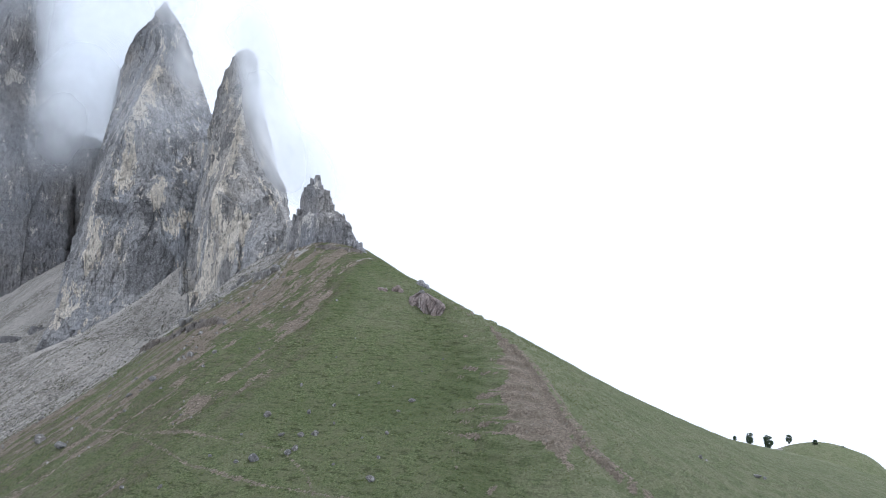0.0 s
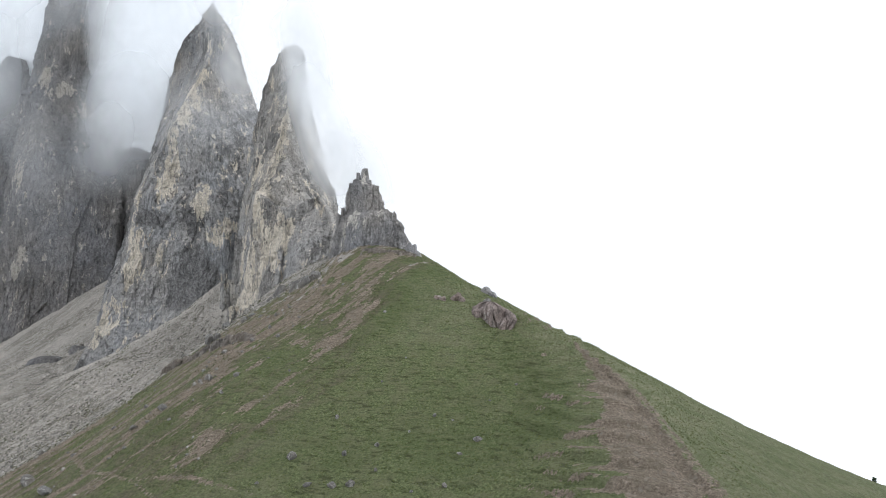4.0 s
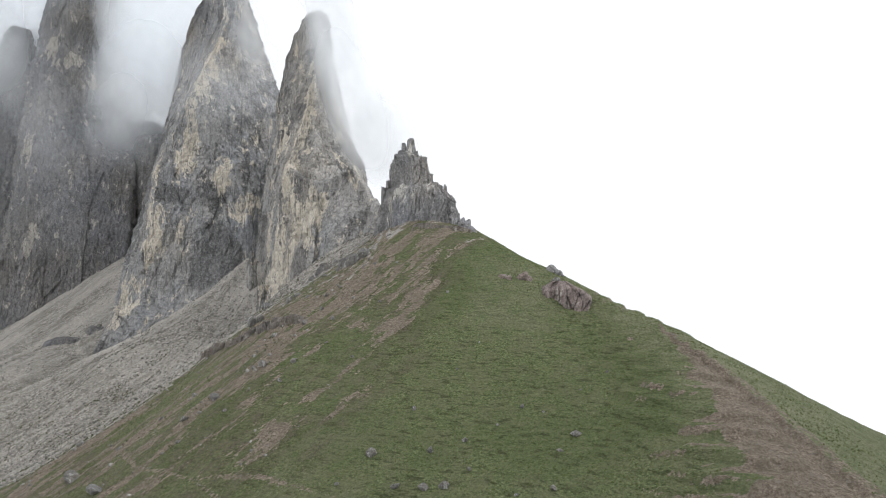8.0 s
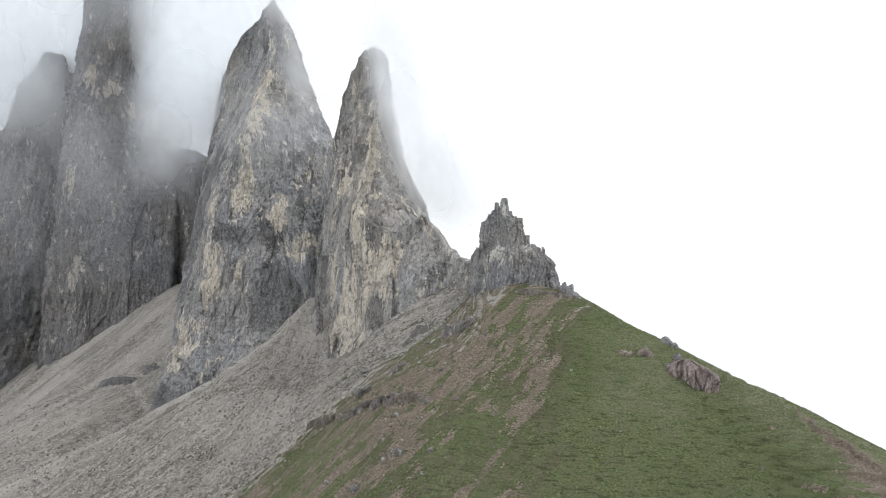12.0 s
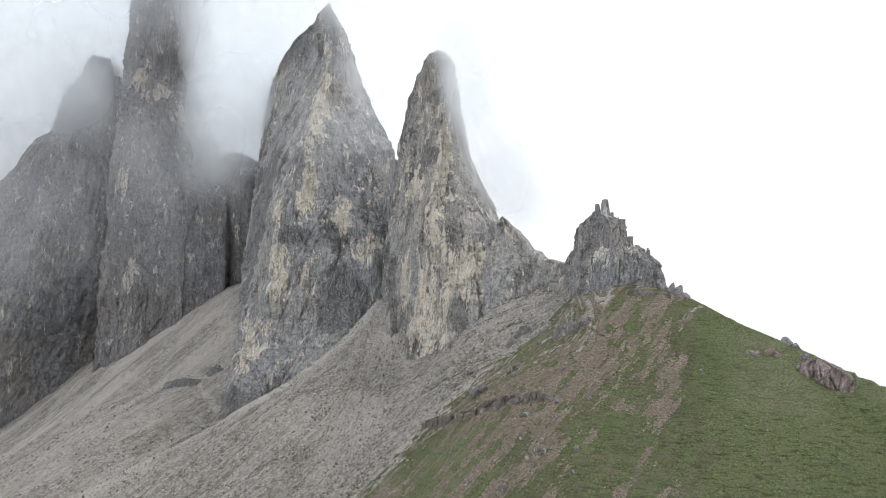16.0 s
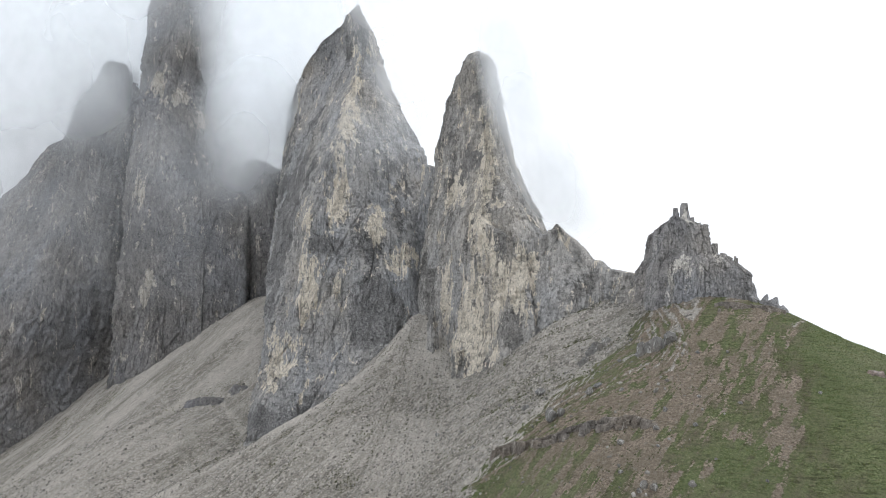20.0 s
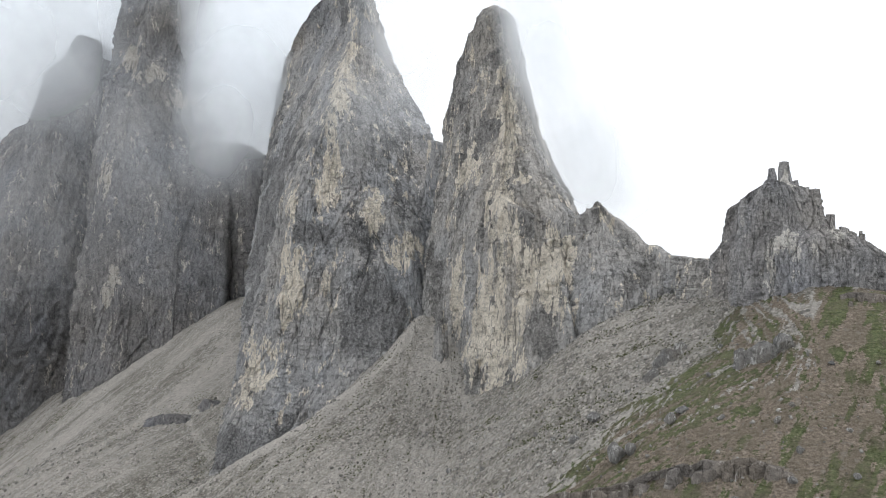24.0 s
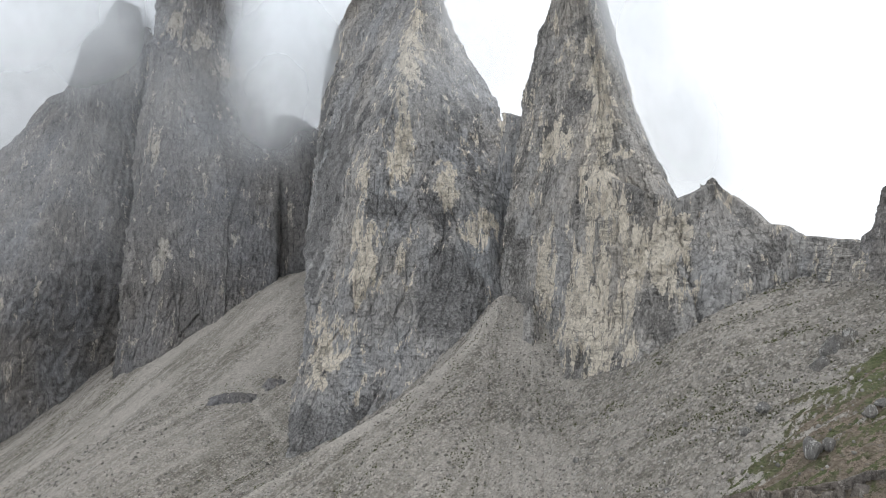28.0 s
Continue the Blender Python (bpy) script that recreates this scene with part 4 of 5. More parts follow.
column("col", -127, 385, 30, 114, 11, 8, ROCK_SECOND, 314, middle_tower, "narrow rock neck between the towers", 0, 0, 0.8, 9, 120)
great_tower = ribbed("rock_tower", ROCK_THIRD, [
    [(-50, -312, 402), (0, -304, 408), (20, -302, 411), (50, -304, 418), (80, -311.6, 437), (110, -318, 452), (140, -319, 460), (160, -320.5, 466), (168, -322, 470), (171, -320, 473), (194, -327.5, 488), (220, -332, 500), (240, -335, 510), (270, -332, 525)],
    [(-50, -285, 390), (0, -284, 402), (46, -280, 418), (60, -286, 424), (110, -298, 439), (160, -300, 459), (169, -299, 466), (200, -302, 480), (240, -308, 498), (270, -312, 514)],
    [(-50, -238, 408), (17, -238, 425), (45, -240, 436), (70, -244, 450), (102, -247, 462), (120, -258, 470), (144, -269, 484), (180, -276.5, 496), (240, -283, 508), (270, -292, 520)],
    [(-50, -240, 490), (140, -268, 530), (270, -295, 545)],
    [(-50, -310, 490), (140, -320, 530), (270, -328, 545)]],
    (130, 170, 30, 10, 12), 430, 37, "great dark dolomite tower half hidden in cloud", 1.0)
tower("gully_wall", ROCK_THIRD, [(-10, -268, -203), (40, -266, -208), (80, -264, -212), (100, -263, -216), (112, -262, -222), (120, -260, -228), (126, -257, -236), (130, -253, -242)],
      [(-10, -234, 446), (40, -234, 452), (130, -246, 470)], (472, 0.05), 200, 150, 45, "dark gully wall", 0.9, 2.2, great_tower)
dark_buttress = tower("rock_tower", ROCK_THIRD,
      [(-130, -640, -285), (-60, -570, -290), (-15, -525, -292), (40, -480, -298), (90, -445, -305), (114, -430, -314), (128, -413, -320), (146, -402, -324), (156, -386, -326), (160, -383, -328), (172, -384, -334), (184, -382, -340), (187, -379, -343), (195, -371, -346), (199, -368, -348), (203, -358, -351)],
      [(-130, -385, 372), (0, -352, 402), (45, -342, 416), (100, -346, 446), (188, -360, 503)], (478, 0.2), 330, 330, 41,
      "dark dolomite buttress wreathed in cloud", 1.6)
ribbed("head", ROCK_THIRD, [
    [(130, -396, 500), (163, -384, 504), (181, -382, 506), (186, -376, 508), (194, -362, 510)],
    [(130, -372, 478), (163, -370, 488), (181, -368, 494), (194, -360, 504)],
    [(130, -335, 488), (163, -338, 494), (186, -344, 500), (194, -352, 506)],
    [(130, -345, 525), (194, -356, 514)]], (40, 50, 10, 10), 90, 63, "blocky rock head standing in the cloud", 1.0, 0.9, dark_buttress)
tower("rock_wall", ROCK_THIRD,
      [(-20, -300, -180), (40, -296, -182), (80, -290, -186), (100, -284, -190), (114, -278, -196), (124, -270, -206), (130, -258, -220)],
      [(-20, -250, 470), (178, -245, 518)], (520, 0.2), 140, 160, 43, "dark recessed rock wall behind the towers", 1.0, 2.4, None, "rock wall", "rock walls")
tower("rock_tower", ROCK_THIRD,
      [(0, -680, -420), (120, -640, -430), (200, -610, -445), (242, -580, -455), (258, -565, -468), (266, -550, -478), (271, -545, -492)],
      [(0, -520, 560), (272, -510, 610)], (620, 0.0), 150, 180, 47, "far snow-flecked summit fading into cloud", 1.2)
curtain("rock_wall", ROCK_FIRST, [(-103, 318, 84), (-96, 309, 79), (-88, 304, 76), (-83, 304.5, 77.5), (-80, 306, 79.5), (-76.5, 309, 81), (-73, 307, 77), (-67, 298, 70), (-63, 288, 67), (-58, 277, 65.2), (-54, 266, 64), (-50, 258, 64)],
        6, 5.0, 330, 130, 53, "low grey rock wall with a small peaked knob", "rock wall", "rock walls")
knob_wall = bpy.data.objects["rock_wall.001"]
ribbed("knob", ROCK_FIRST, [
    [(40, -92, 296), (62, -88, 300), (70, -86, 304), (75, -82, 306), (79, -79.5, 308.5), (81.5, -77.8, 309.5)],
    [(40, -78, 281), (55, -77, 287), (62, -76.5, 293), (70, -76, 301), (75, -76.5, 304.5), (79, -77, 307), (81.5, -77.2, 309)],
    [(40, -61, 282), (58, -62, 287), (65, -64, 293), (70, -67.5, 302), (72, -69.7, 306), (76, -73, 308), (79, -75, 309), (81.5, -76.6, 309.5)],
    [(40, -62, 320), (62, -68, 318), (75, -75, 313), (81.5, -77, 310)],
    [(40, -90, 325), (62, -84, 320), (75, -79, 313), (81.5, -77.4, 310)]],
    (46, 56, 20, 10, 12), 150, 55, "small peaked rock knob", 0.9, 0.6, knob_wall, flute=0.5)

for kx, ky, kz, kr, kt in ((-79.6, 306, 80.2, 1.7, 20), (-77.2, 307, 82.2, 1.5, -15), (-75, 308, 79.4, 1.6, 40), (-82.6, 305, 76.6, 1.8, 10), (-72.6, 306, 76.2, 1.7, 60), (-87, 304, 75.5, 1.6, 30), (-68, 299.5, 71.2, 1.5, 15)):
    column("block", kx, ky + 1.5, kz - 10, kz, kr, kr * 1.2, ROCK_FIRST, int(-kx * 10), knob_wall, "", kt, 0, 0.8, 4, 18)


# ---- the castle-like pinnacle on the crest ----
pinnacle = ribbed("rock_pinnacle", ROCK_CASTLE, [
    [(50, -60, 272), (66, -57.5, 272), (69, -55.5, 268), (71, -53, 262)],
    [(50, -57, 252), (58, -56, 252.5), (64, -55.3, 253.6), (69.4, -54.2, 254.8), (70.2, -52.5, 255.5), (71, -51, 256)],
    [(50, -48, 244), (58, -47.6, 246.2), (66, -47, 248), (69.4, -46.8, 249.4), (71, -46, 253)],
    [(50, -38, 243), (58, -37.4, 244.8), (66, -37, 246.4), (69, -38, 248), (70.5, -39.5, 249.5), (71, -41, 251.5)],
    [(50, -30, 244), (58, -31.4, 245.6), (61, -31.8, 246.2), (65.7, -33.2, 247), (68, -35.2, 248.6), (70, -37.4, 250), (71, -40, 252)],
    [(50, -31, 258), (61, -32.5, 256), (66, -35, 255), (71, -41, 256)]],
    (70, 66, 70, 46, 40, 40), 130, 91, "castle-like grey rock pinnacle with two spires on the crest", 1.0, 0.42, None, "rock pinnacle", "rock pinnacles", 0.55, 1)
ribbed("keep", ROCK_CASTLE, [
    [(60, -58, 272.5), (67, -55.9, 271.7), (70, -54.6, 271.6), (76.2, -54, 271), (77, -53, 268.5), (78.6, -51.8, 264), (80, -50.4, 260), (81, -49.4, 258)],
    [(60, -56, 254), (66, -54.9, 254.2), (69.6, -53.8, 254.8), (71, -52.6, 255), (76, -52, 255), (79.4, -51.5, 255.4), (80.2, -50.4, 256), (81, -49.4, 256.6)],
    [(60, -47.5, 248), (66, -47, 249.8), (72, -47, 251.6), (76, -47, 252.2), (79.6, -47.4, 253.6), (81, -48.2, 256)],
    [(60, -40, 249), (66, -40.6, 250.6), (72, -41.2, 252), (76.4, -41.8, 252.8), (78.4, -42.6, 253.6), (79.2, -44, 254.4), (80.2, -46, 255.6), (81, -47.4, 256.4)],
    [(60, -40, 264), (76, -42.6, 263), (79.5, -45, 260), (81, -47.6, 258)]],
    (70, 44, 44, 46, 26), 120, 92, "upper rock block", 1.0, 0.4, pinnacle, flute=0.45, edge=1)
rnd = random.Random(5)
# (x, y, top z, half width): broken pillars along the shelf and the wall's head
for x, y, top, rx in ((-38.6, 250.2, 71.4, 1.3), (-37.2, 249.8, 70.6, 1.0), (-34.4, 248.6, 67.4, 1.1), (-40.4, 251.6, 73.8, 1.1), (-42.3, 253.4, 78.9, 1.3), (-44.0, 254.4, 79.6, 1.2), (-51.0, 256.2, 80.2, 1.0), (-53.4, 254.6, 72.4, 1.3), (-54.6, 254.2, 70.4, 1.1), (-53, 262, 78.4, 1.4)):
    column("pillar", x, y, top - 11, top, rx, rx * 1.2, ROCK_CASTLE, rnd.randrange(10000), pinnacle, "", rnd.uniform(-25, 25), 0, rnd.uniform(0.8, 0.9), 5, 34)
# (x, y, foot z, top z, half width, lean) of the spires
for k, (x, y, z0, z1, r, lean) in enumerate([(-46.5, 257.2, 78, 85.0, 1.5, -0.06), (-48.7, 257.6, 78, 83.7, 0.95, -0.08), (-50.1, 257, 78, 81.6, 0.9, 0), (-45, 256.4, 78, 81, 0.9, 0), (-36.1, 249.4, 66.5, 70.4, 0.42, 0.03), (-35.5, 249.2, 66.5, 69.8, 0.36, 0)]):
    column("spire", x, y, z0, z1, r, r * 1.1, ROCK_CASTLE, 460 + k, pinnacle, "thin weathered rock spire", 20 * k, lean, 0.8, 5, 30)


def boulder_mesh(seed, material, fineness=3):
    """A block of rock with broken flat sides, chipped edges and small pits."""
    bm = bmesh.new()
    bmesh.ops.create_icosphere(bm, subdivisions=fineness, radius=1.0)
    rnd = random.Random(seed)
    cuts = [(Vector((rnd.uniform(-1, 1), rnd.uniform(-1, 1), rnd.uniform(-0.5, 1))).normalized(), rnd.uniform(0.5, 0.85)) for _ in range(9)]
    for v in bm.verts:
        for way, far in cuts:
            over = v.co.dot(way) - far
            if over > 0:
                v.co -= way * over * 0.92
        v.co += v.co.normalized() * (0.10 * noise.fractal(v.co * 1.7 + Vector((seed, 0, 0)), 0.9, 2.1, 4) + (0.07 * noise.fractal(v.co * 5 + Vector((0, seed, 0)), 0.7, 2.1, 3) if fineness > 3 else 0))
    me = bpy.data.meshes.new("boulder")
    bm.to_mesh(me)
    bm.free()
    me.materials.append(material)
    return me


def outcrop(label, pieces, material, seed, category="rock outcrop", group="rock outcrops"):
    """Bedrock breaking out of the slope in rounded, broken humps. pieces: (x, y, height, half width, half depth)."""
    first = None
    for k, (x, y, h, rx, ry) in enumerate(pieces):
        z = float(ground_height(np.array([x]), np.array([y]))[0])
        ob = new("rock_outcrop" if first is None else "hump", boulder_mesh(seed + k, material, 4))
        place_at = Vector((x, y, z - 0.15 * h))
        ob.rotation_euler = (0.15, 0.1, 0.7 * k)
        ob.scale = (rx * 1.25, ry * 1.25, h * 1.15)
        if first is None:
            first = tagged(ob, label, category, group)
            ob.location = place_at
        else:
            ob.parent = first
            ob.matrix_parent_inverse = (Matrix.LocRotScale(first.location, first.rotation_euler, first.scale)).inverted()
            ob.location = place_at
    return first


red = ribbed("rock_outcrop", ROCK_RED, [
    [(34, -9.6, 214), (40, -10.4, 213), (42.8, -10, 212.8), (43.8, -9.2, 212.6), (44.8, -7.5, 212.6)],
    [(34, -8, 207.5), (38, -8.4, 208.5), (41, -9.6, 209.7), (42.8, -9.6, 210.3), (43.8, -8.8, 211.3), (44.8, -7.2, 211)],
    [(34, -4.6, 203.5), (38, -4.6, 205.1), (41, -5, 206.5), (43.2, -5, 207.5), (44.2, -5.2, 209.3), (44.8, -5.6, 210.4)],
    [(34, -1.8, 204.5), (38, -1, 206.1), (40.6, 0.4, 207.3), (41.8, 0.2, 208.1), (43, -1.4, 209.5), (44.8, -4.8, 211)],
    [(34, 0, 213), (40, 1, 212), (43, -2, 212.4), (44.8, -5, 212.6)]], (16, 40, 44, 22, 14), 80, 96,
    "reddish ribbed rock outcrop in steep turf", 0.7, 0.3, None, "rock outcrop", "rock outcrops", 1.15, 1)
for k, (x, y, top, r) in enumerate([(-9, 210.6, 43.8, 0.9), (-6.6, 208.8, 44.2, 0.8), (-3.2, 207.8, 43.8, 0.9), (-1, 208, 42.6, 0.8)]):
    column("slab", x, y, 38.5, top, r, r * 1.2, ROCK_RED, 580 + k, red, "", 20 * k, 0, 0.9, 4, 18)
outcrop("pale rock step above the red outcrop", [(-6.8, 216.5, 1.6, 1.2, 1.2), (-4.9, 215.4, 1.5, 1.1, 1.2)], STONE_GREY, 511)
outcrop("small rounded rock outcrop in the turf", [(-14.5, 216.5, 1.7, 1.4, 1.3), (-13.2, 216.2, 1.2, 0.8, 1.0)], ROCK_RED, 515)
outcrop("small weathered rock outcrop in the turf", [(-19.2, 215.6, 1.2, 1.2, 1.0), (-17.8, 215.4, 0.9, 0.8, 0.9)], ROCK_RED, 519)
outcrop("grey rock knob on the skyline of the crest", [(-7, 225.5, 1.7, 1.5, 1.4), (-5.2, 224.2, 1.2, 1.1, 1.2)], ROCK_CASTLE, 523)
outcrop("grey rock step below the pinnacle", [(-29.4, 242.2, 3.2, 1.5, 1.4), (-30.8, 243.4, 2.6, 1.3, 1.3), (-27.6, 240.4, 1.4, 1.0, 1.2), (-33.2, 245, 1.8, 1.3, 1.2)], ROCK_CASTLE, 527)
ledge_wall = curtain("rock_outcrop", ROCK_BROWN, [(-99.5, 229.5, 0.6), (-96.5, 226.5, 2.2), (-91, 223, 1.8), (-86, 221, 1.0), (-80, 217.8, 1.6), (-74, 214.8, 2.0), (-69, 212.2, 1.6), (-65.5, 210, 0.5)], 2.5, 1.3, 260, 44, 541,
        "ledge of ribbed brown rock along the flank", "rock outcrop", "rock outcrops", True, 0.6)
LEDGE_LINE = np.array([(-98.5, 228, 1.6), (-96, 225.4, 2.6), (-91, 222, 2.4), (-86, 220, 1.4), (-80, 216.8, 2.0), (-74, 213.8, 2.4), (-69, 211.2, 2.0), (-65.5, 209, 0.8)])
for k in range(22):
    s = (k + rnd.uniform(-0.6, 0.6)) / 21 * 7
    x, y, h = [float(np.interp(s, range(8), LEDGE_LINE[:, i])) for i in range(3)]
    y += rnd.uniform(-0.9, 0.5)
    z = float(ground_height(np.array([x]), np.array([y]))[0])
    column("slab", x, y, z - 2, z + h * rnd.uniform(0.35, 1.0), rnd.uniform(0.6, 1.7), rnd.uniform(0.6, 1.2), ROCK_BROWN, 1200 + k, ledge_wall, "", rnd.uniform(-30, 30), rnd.uniform(-0.08, 0.08), rnd.uniform(0.7, 0.9), 3, 14)
step_wall = curtain("rock_outcrop", ROCK_BROWN, [(-44, 240.5, 0.8), (-40, 239.2, 1.1), (-36, 238.8, 0.6), (-31, 239, 0.9), (-28, 239.5, 0.6)], 2.0, 1.6, 110, 36, 551, "broken rock step below the pinnacle", "rock outcrop", "rock outcrops", True, 0.4)
outcrop("pale rounded rock hump on the upper flank", [(-59.5, 234.5, 3.2, 2.6, 2.0), (-56.5, 233.6, 2.4, 1.8, 1.7), (-62.6, 235.4, 2.2, 1.7, 1.7)], STONE_GREY, 557)
outcrop("grey rock rib on the scree", [(-72, 250.5, 2.6, 2.2, 1.8), (-75, 249, 1.8, 1.8, 1.6), (-69, 252, 1.6, 1.6, 1.5)], STONE_GREY, 561)
curtain("rock_outcrop", ROCK_THIRD, [(-238, 363.5, 0.3), (-234, 362.5, 1.6), (-229, 361.5, 2.4), (-224, 361.5, 1.8), (-220, 362.5, 0.4)], 2.5, 3.0, 80, 36, 565, "dark overgrown rock hump on the far scree", "rock outcrop", "rock outcrops", True, 0.6)
curtain("rock_outcrop", ROCK_THIRD, [(-219.5, 367, 0.5), (-217, 366, 3.2), (-213.5, 366.5, 2.4), (-211, 367.5, 0.5)], 2.5, 2.6, 60, 36, 571, "dark overgrown rock on the far scree", "rock outcrop", "rock outcrops", True, 0.6)

for k in range(9):
    x = -43 + 14 * (k + rnd.uniform(-0.5, 0.5)) / 8
    y = 238.4 + rnd.uniform(-1.6, 1.2)
    z = float(ground_height(np.array([x]), np.array([y]))[0])
    column("slab", x, y, z - 2, z + rnd.uniform(0.4, 1.5), rnd.uniform(0.5, 1.2), rnd.uniform(0.6, 1.1), ROCK_BROWN, 1300 + k, step_wall, "", rnd.uniform(-30, 30), 0, rnd.uniform(0.7, 0.9), 3, 12)


# ---- loose boulders ----
BOULDERS = [boulder_mesh(700 + k, STONE_GREY) for k in range(7)]


def boulders(places, label, group, seed):
    """places: (x, y, size across)."""
    rnd = random.Random(seed)
    for x, y, size in places:
        ob = tagged(new("boulder", BOULDERS[rnd.randrange(7)]), label, "boulder", group)
        s = size / 2
        ob.scale = (s * rnd.uniform(0.9, 1.2), s * rnd.uniform(0.8, 1.05), s * rnd.uniform(0.6, 0.95))
        ob.rotation_euler = (rnd.uniform(-0.3, 0.3), rnd.uniform(-0.3, 0.3), rnd.uniform(0, 6.28))
        ob.location = (x, y, float(ground_height(np.array([x]), np.array([y]))[0]) + 0.35 * ob.scale.z)


boulders([(-7, 166.6, 1.8), (-25.4, 165, 1.4), (-35, 173.4, 1.1), (-30.9, 162.3, 1.3), (-40.8, 162.5, 1.9), (-35.4, 154.2, 1.7), (-31.1, 153.6, 1.7), (-28, 153.7, 1.6), (-32.6, 147.8, 1.8), (-31.4, 148.9, 1.7),
          (-43.3, 146.7, 1.2), (-39.6, 146.8, 2.4), (-13.6, 135.6, 1.9), (-10, 162, 1.0), (-15.8, 174.1, 1.0), (-12.7, 142.2, 1.0), (-66.5, 144.2, 1.3), (-57.6, 142.1, 1.4), (-17.2, 150.7, 0.8)],
         "lichen-grey boulder lying in the meadow turf", "meadow boulders", 1)
boulders([(0.4, 182.6, 1.0), (-32.1, 210.3, 1.1), (-11.7, 151.2, 1.1), (-24.4, 157.7, 0.8), (-12, 172.7, 0.7), (-20, 169, 0.6), (-45, 156, 0.8), (-50, 150, 1.0), (-22, 142, 0.9), (-5, 178, 0.6), (-28, 184, 0.7), (-24, 192, 0.6),
          (61, 161.8, 1.4), (62.5, 162.3, 0.9), (75.9, 165.3, 1.9), (78, 166, 1.2)],
         "small grey boulder lying in the meadow turf", "meadow boulders", 2)
boulders([(-78, 187, 2.3), (-82.2, 182.7, 1.6), (-69.2, 191.8, 2.0), (-70.6, 193.4, 1.8), (-71.8, 192.2, 1.3), (-91.9, 167.9, 3.2), (-102.9, 177.3, 3.6), (-114.6, 198.9, 2.4), (-62.6, 190.9, 1.6), (-63.8, 185.4, 1.2), (-72.6, 207.9, 1.8),
          (-65.4, 207.8, 1.6), (-84.9, 228.2, 4.0), (-82.8, 227.6, 2.4), (-86.8, 243.8, 2.9), (-76, 229.9, 2.4), (-74, 230.4, 2.2), (-63, 219.1, 1.3), (-62.4, 212.6, 1.5), (-90.7, 240.6, 2.4), (-97.1, 253.7, 1.6), (-69.4, 224.6, 1.4), (-79.8, 218.8, 1.6)],
         "pale grey boulder among soil and rubble on the flank", "flank boulders", 3)
boulders([(-66, 203, 1.0), (-58, 206, 1.2), (-55, 214, 1.1), (-60, 221, 1.0), (-52, 226, 1.2), (-48, 210, 0.9), (-46, 224, 1.0), (-74, 199, 1.2), (-85, 193, 1.4), (-90, 188, 1.2), (-96, 183, 1.5), (-80, 175, 1.2), (-73, 180, 1.0),
          (-57, 196, 0.8), (-50, 190, 0.8), (-68, 236, 1.4), (-64, 243, 1.2), (-80, 247, 1.6), (-94, 246, 1.3), (-104, 238, 1.5), (-108, 258, 1.4), (-116, 268, 1.6), (-124, 296, 1.5)],
         "angular grey boulder in the rubble", "flank boulders", 4)


def loose_mesh(name, verts, faces, material, label, category):
    me = bpy.data.meshes.new(name)
    me.from_pydata([], [], [])
    me.vertices.add(len(verts))
    me.vertices.foreach_set("co", verts.reshape(-1).astype(np.float32))
    me.loops.add(faces.size)
    me.loops.foreach_set("vertex_index", faces.reshape(-1).astype(np.int32))
    me.polygons.add(len(faces))
    me.polygons.foreach_set("loop_start", np.arange(0, faces.size, 3, dtype=np.int32))
    me.polygons.foreach_set("loop_total", np.full(len(faces), 3, dtype=np.int32))
    me.materials.append(material)
    me.update(calc_edges=True)
    return tagged(new(name, me), label, category, kind="stuff")


def strewn(rng, count, box, keep):
    """Chance places in a box of the plan, where keep(x, y) gives their likelihood."""
    x, y = rng.uniform(box[0], box[1], count), rng.uniform(box[2], box[3], count)
    ok = rng.uniform(0, 1, count) < keep(x, y)
    return x[ok], y[ok]


def stones(name, count, box, keep, small, large, seed, material, label):
    """Angular stones, more of them small than large."""
    rng = np.random.default_rng(seed)
    x, y = strewn(rng, count, box, keep)
    bm = bmesh.new()
    bmesh.ops.create_icosphere(bm, subdivisions=1, radius=1.0)
    ball = np.array([v.co[:] for v in bm.verts])
    tris = np.array([[v.index for v in f.verts] for f in bm.faces])
    bm.free()
    n = len(x)
    size = small * (large / small) ** (rng.uniform(0, 1, n) ** 2.6) * 0.5
    v = ball[None] * (1 + rng.uniform(-0.45, 0.35, (n, len(ball), 1))) * (size[:, None] * rng.uniform(0.6, 1.25, (n, 3)))[:, None, :]
    a = rng.uniform(0, 6.28, n)
    c, s = np.cos(a)[:, None], np.sin(a)[:, None]
    out = np.stack([c * v[:, :, 0] - s * v[:, :, 1] + x[:, None], s * v[:, :, 0] + c * v[:, :, 1] + y[:, None], v[:, :, 2] + (ground_height(x, y) + 0.2 * size)[:, None]], axis=-1)
    return loose_mesh(name, out.reshape(-1, 3), (tris[None] + 12 * np.arange(n)[:, None, None] * (len(ball) // 12)).reshape(-1, 3), material, label, "stones")


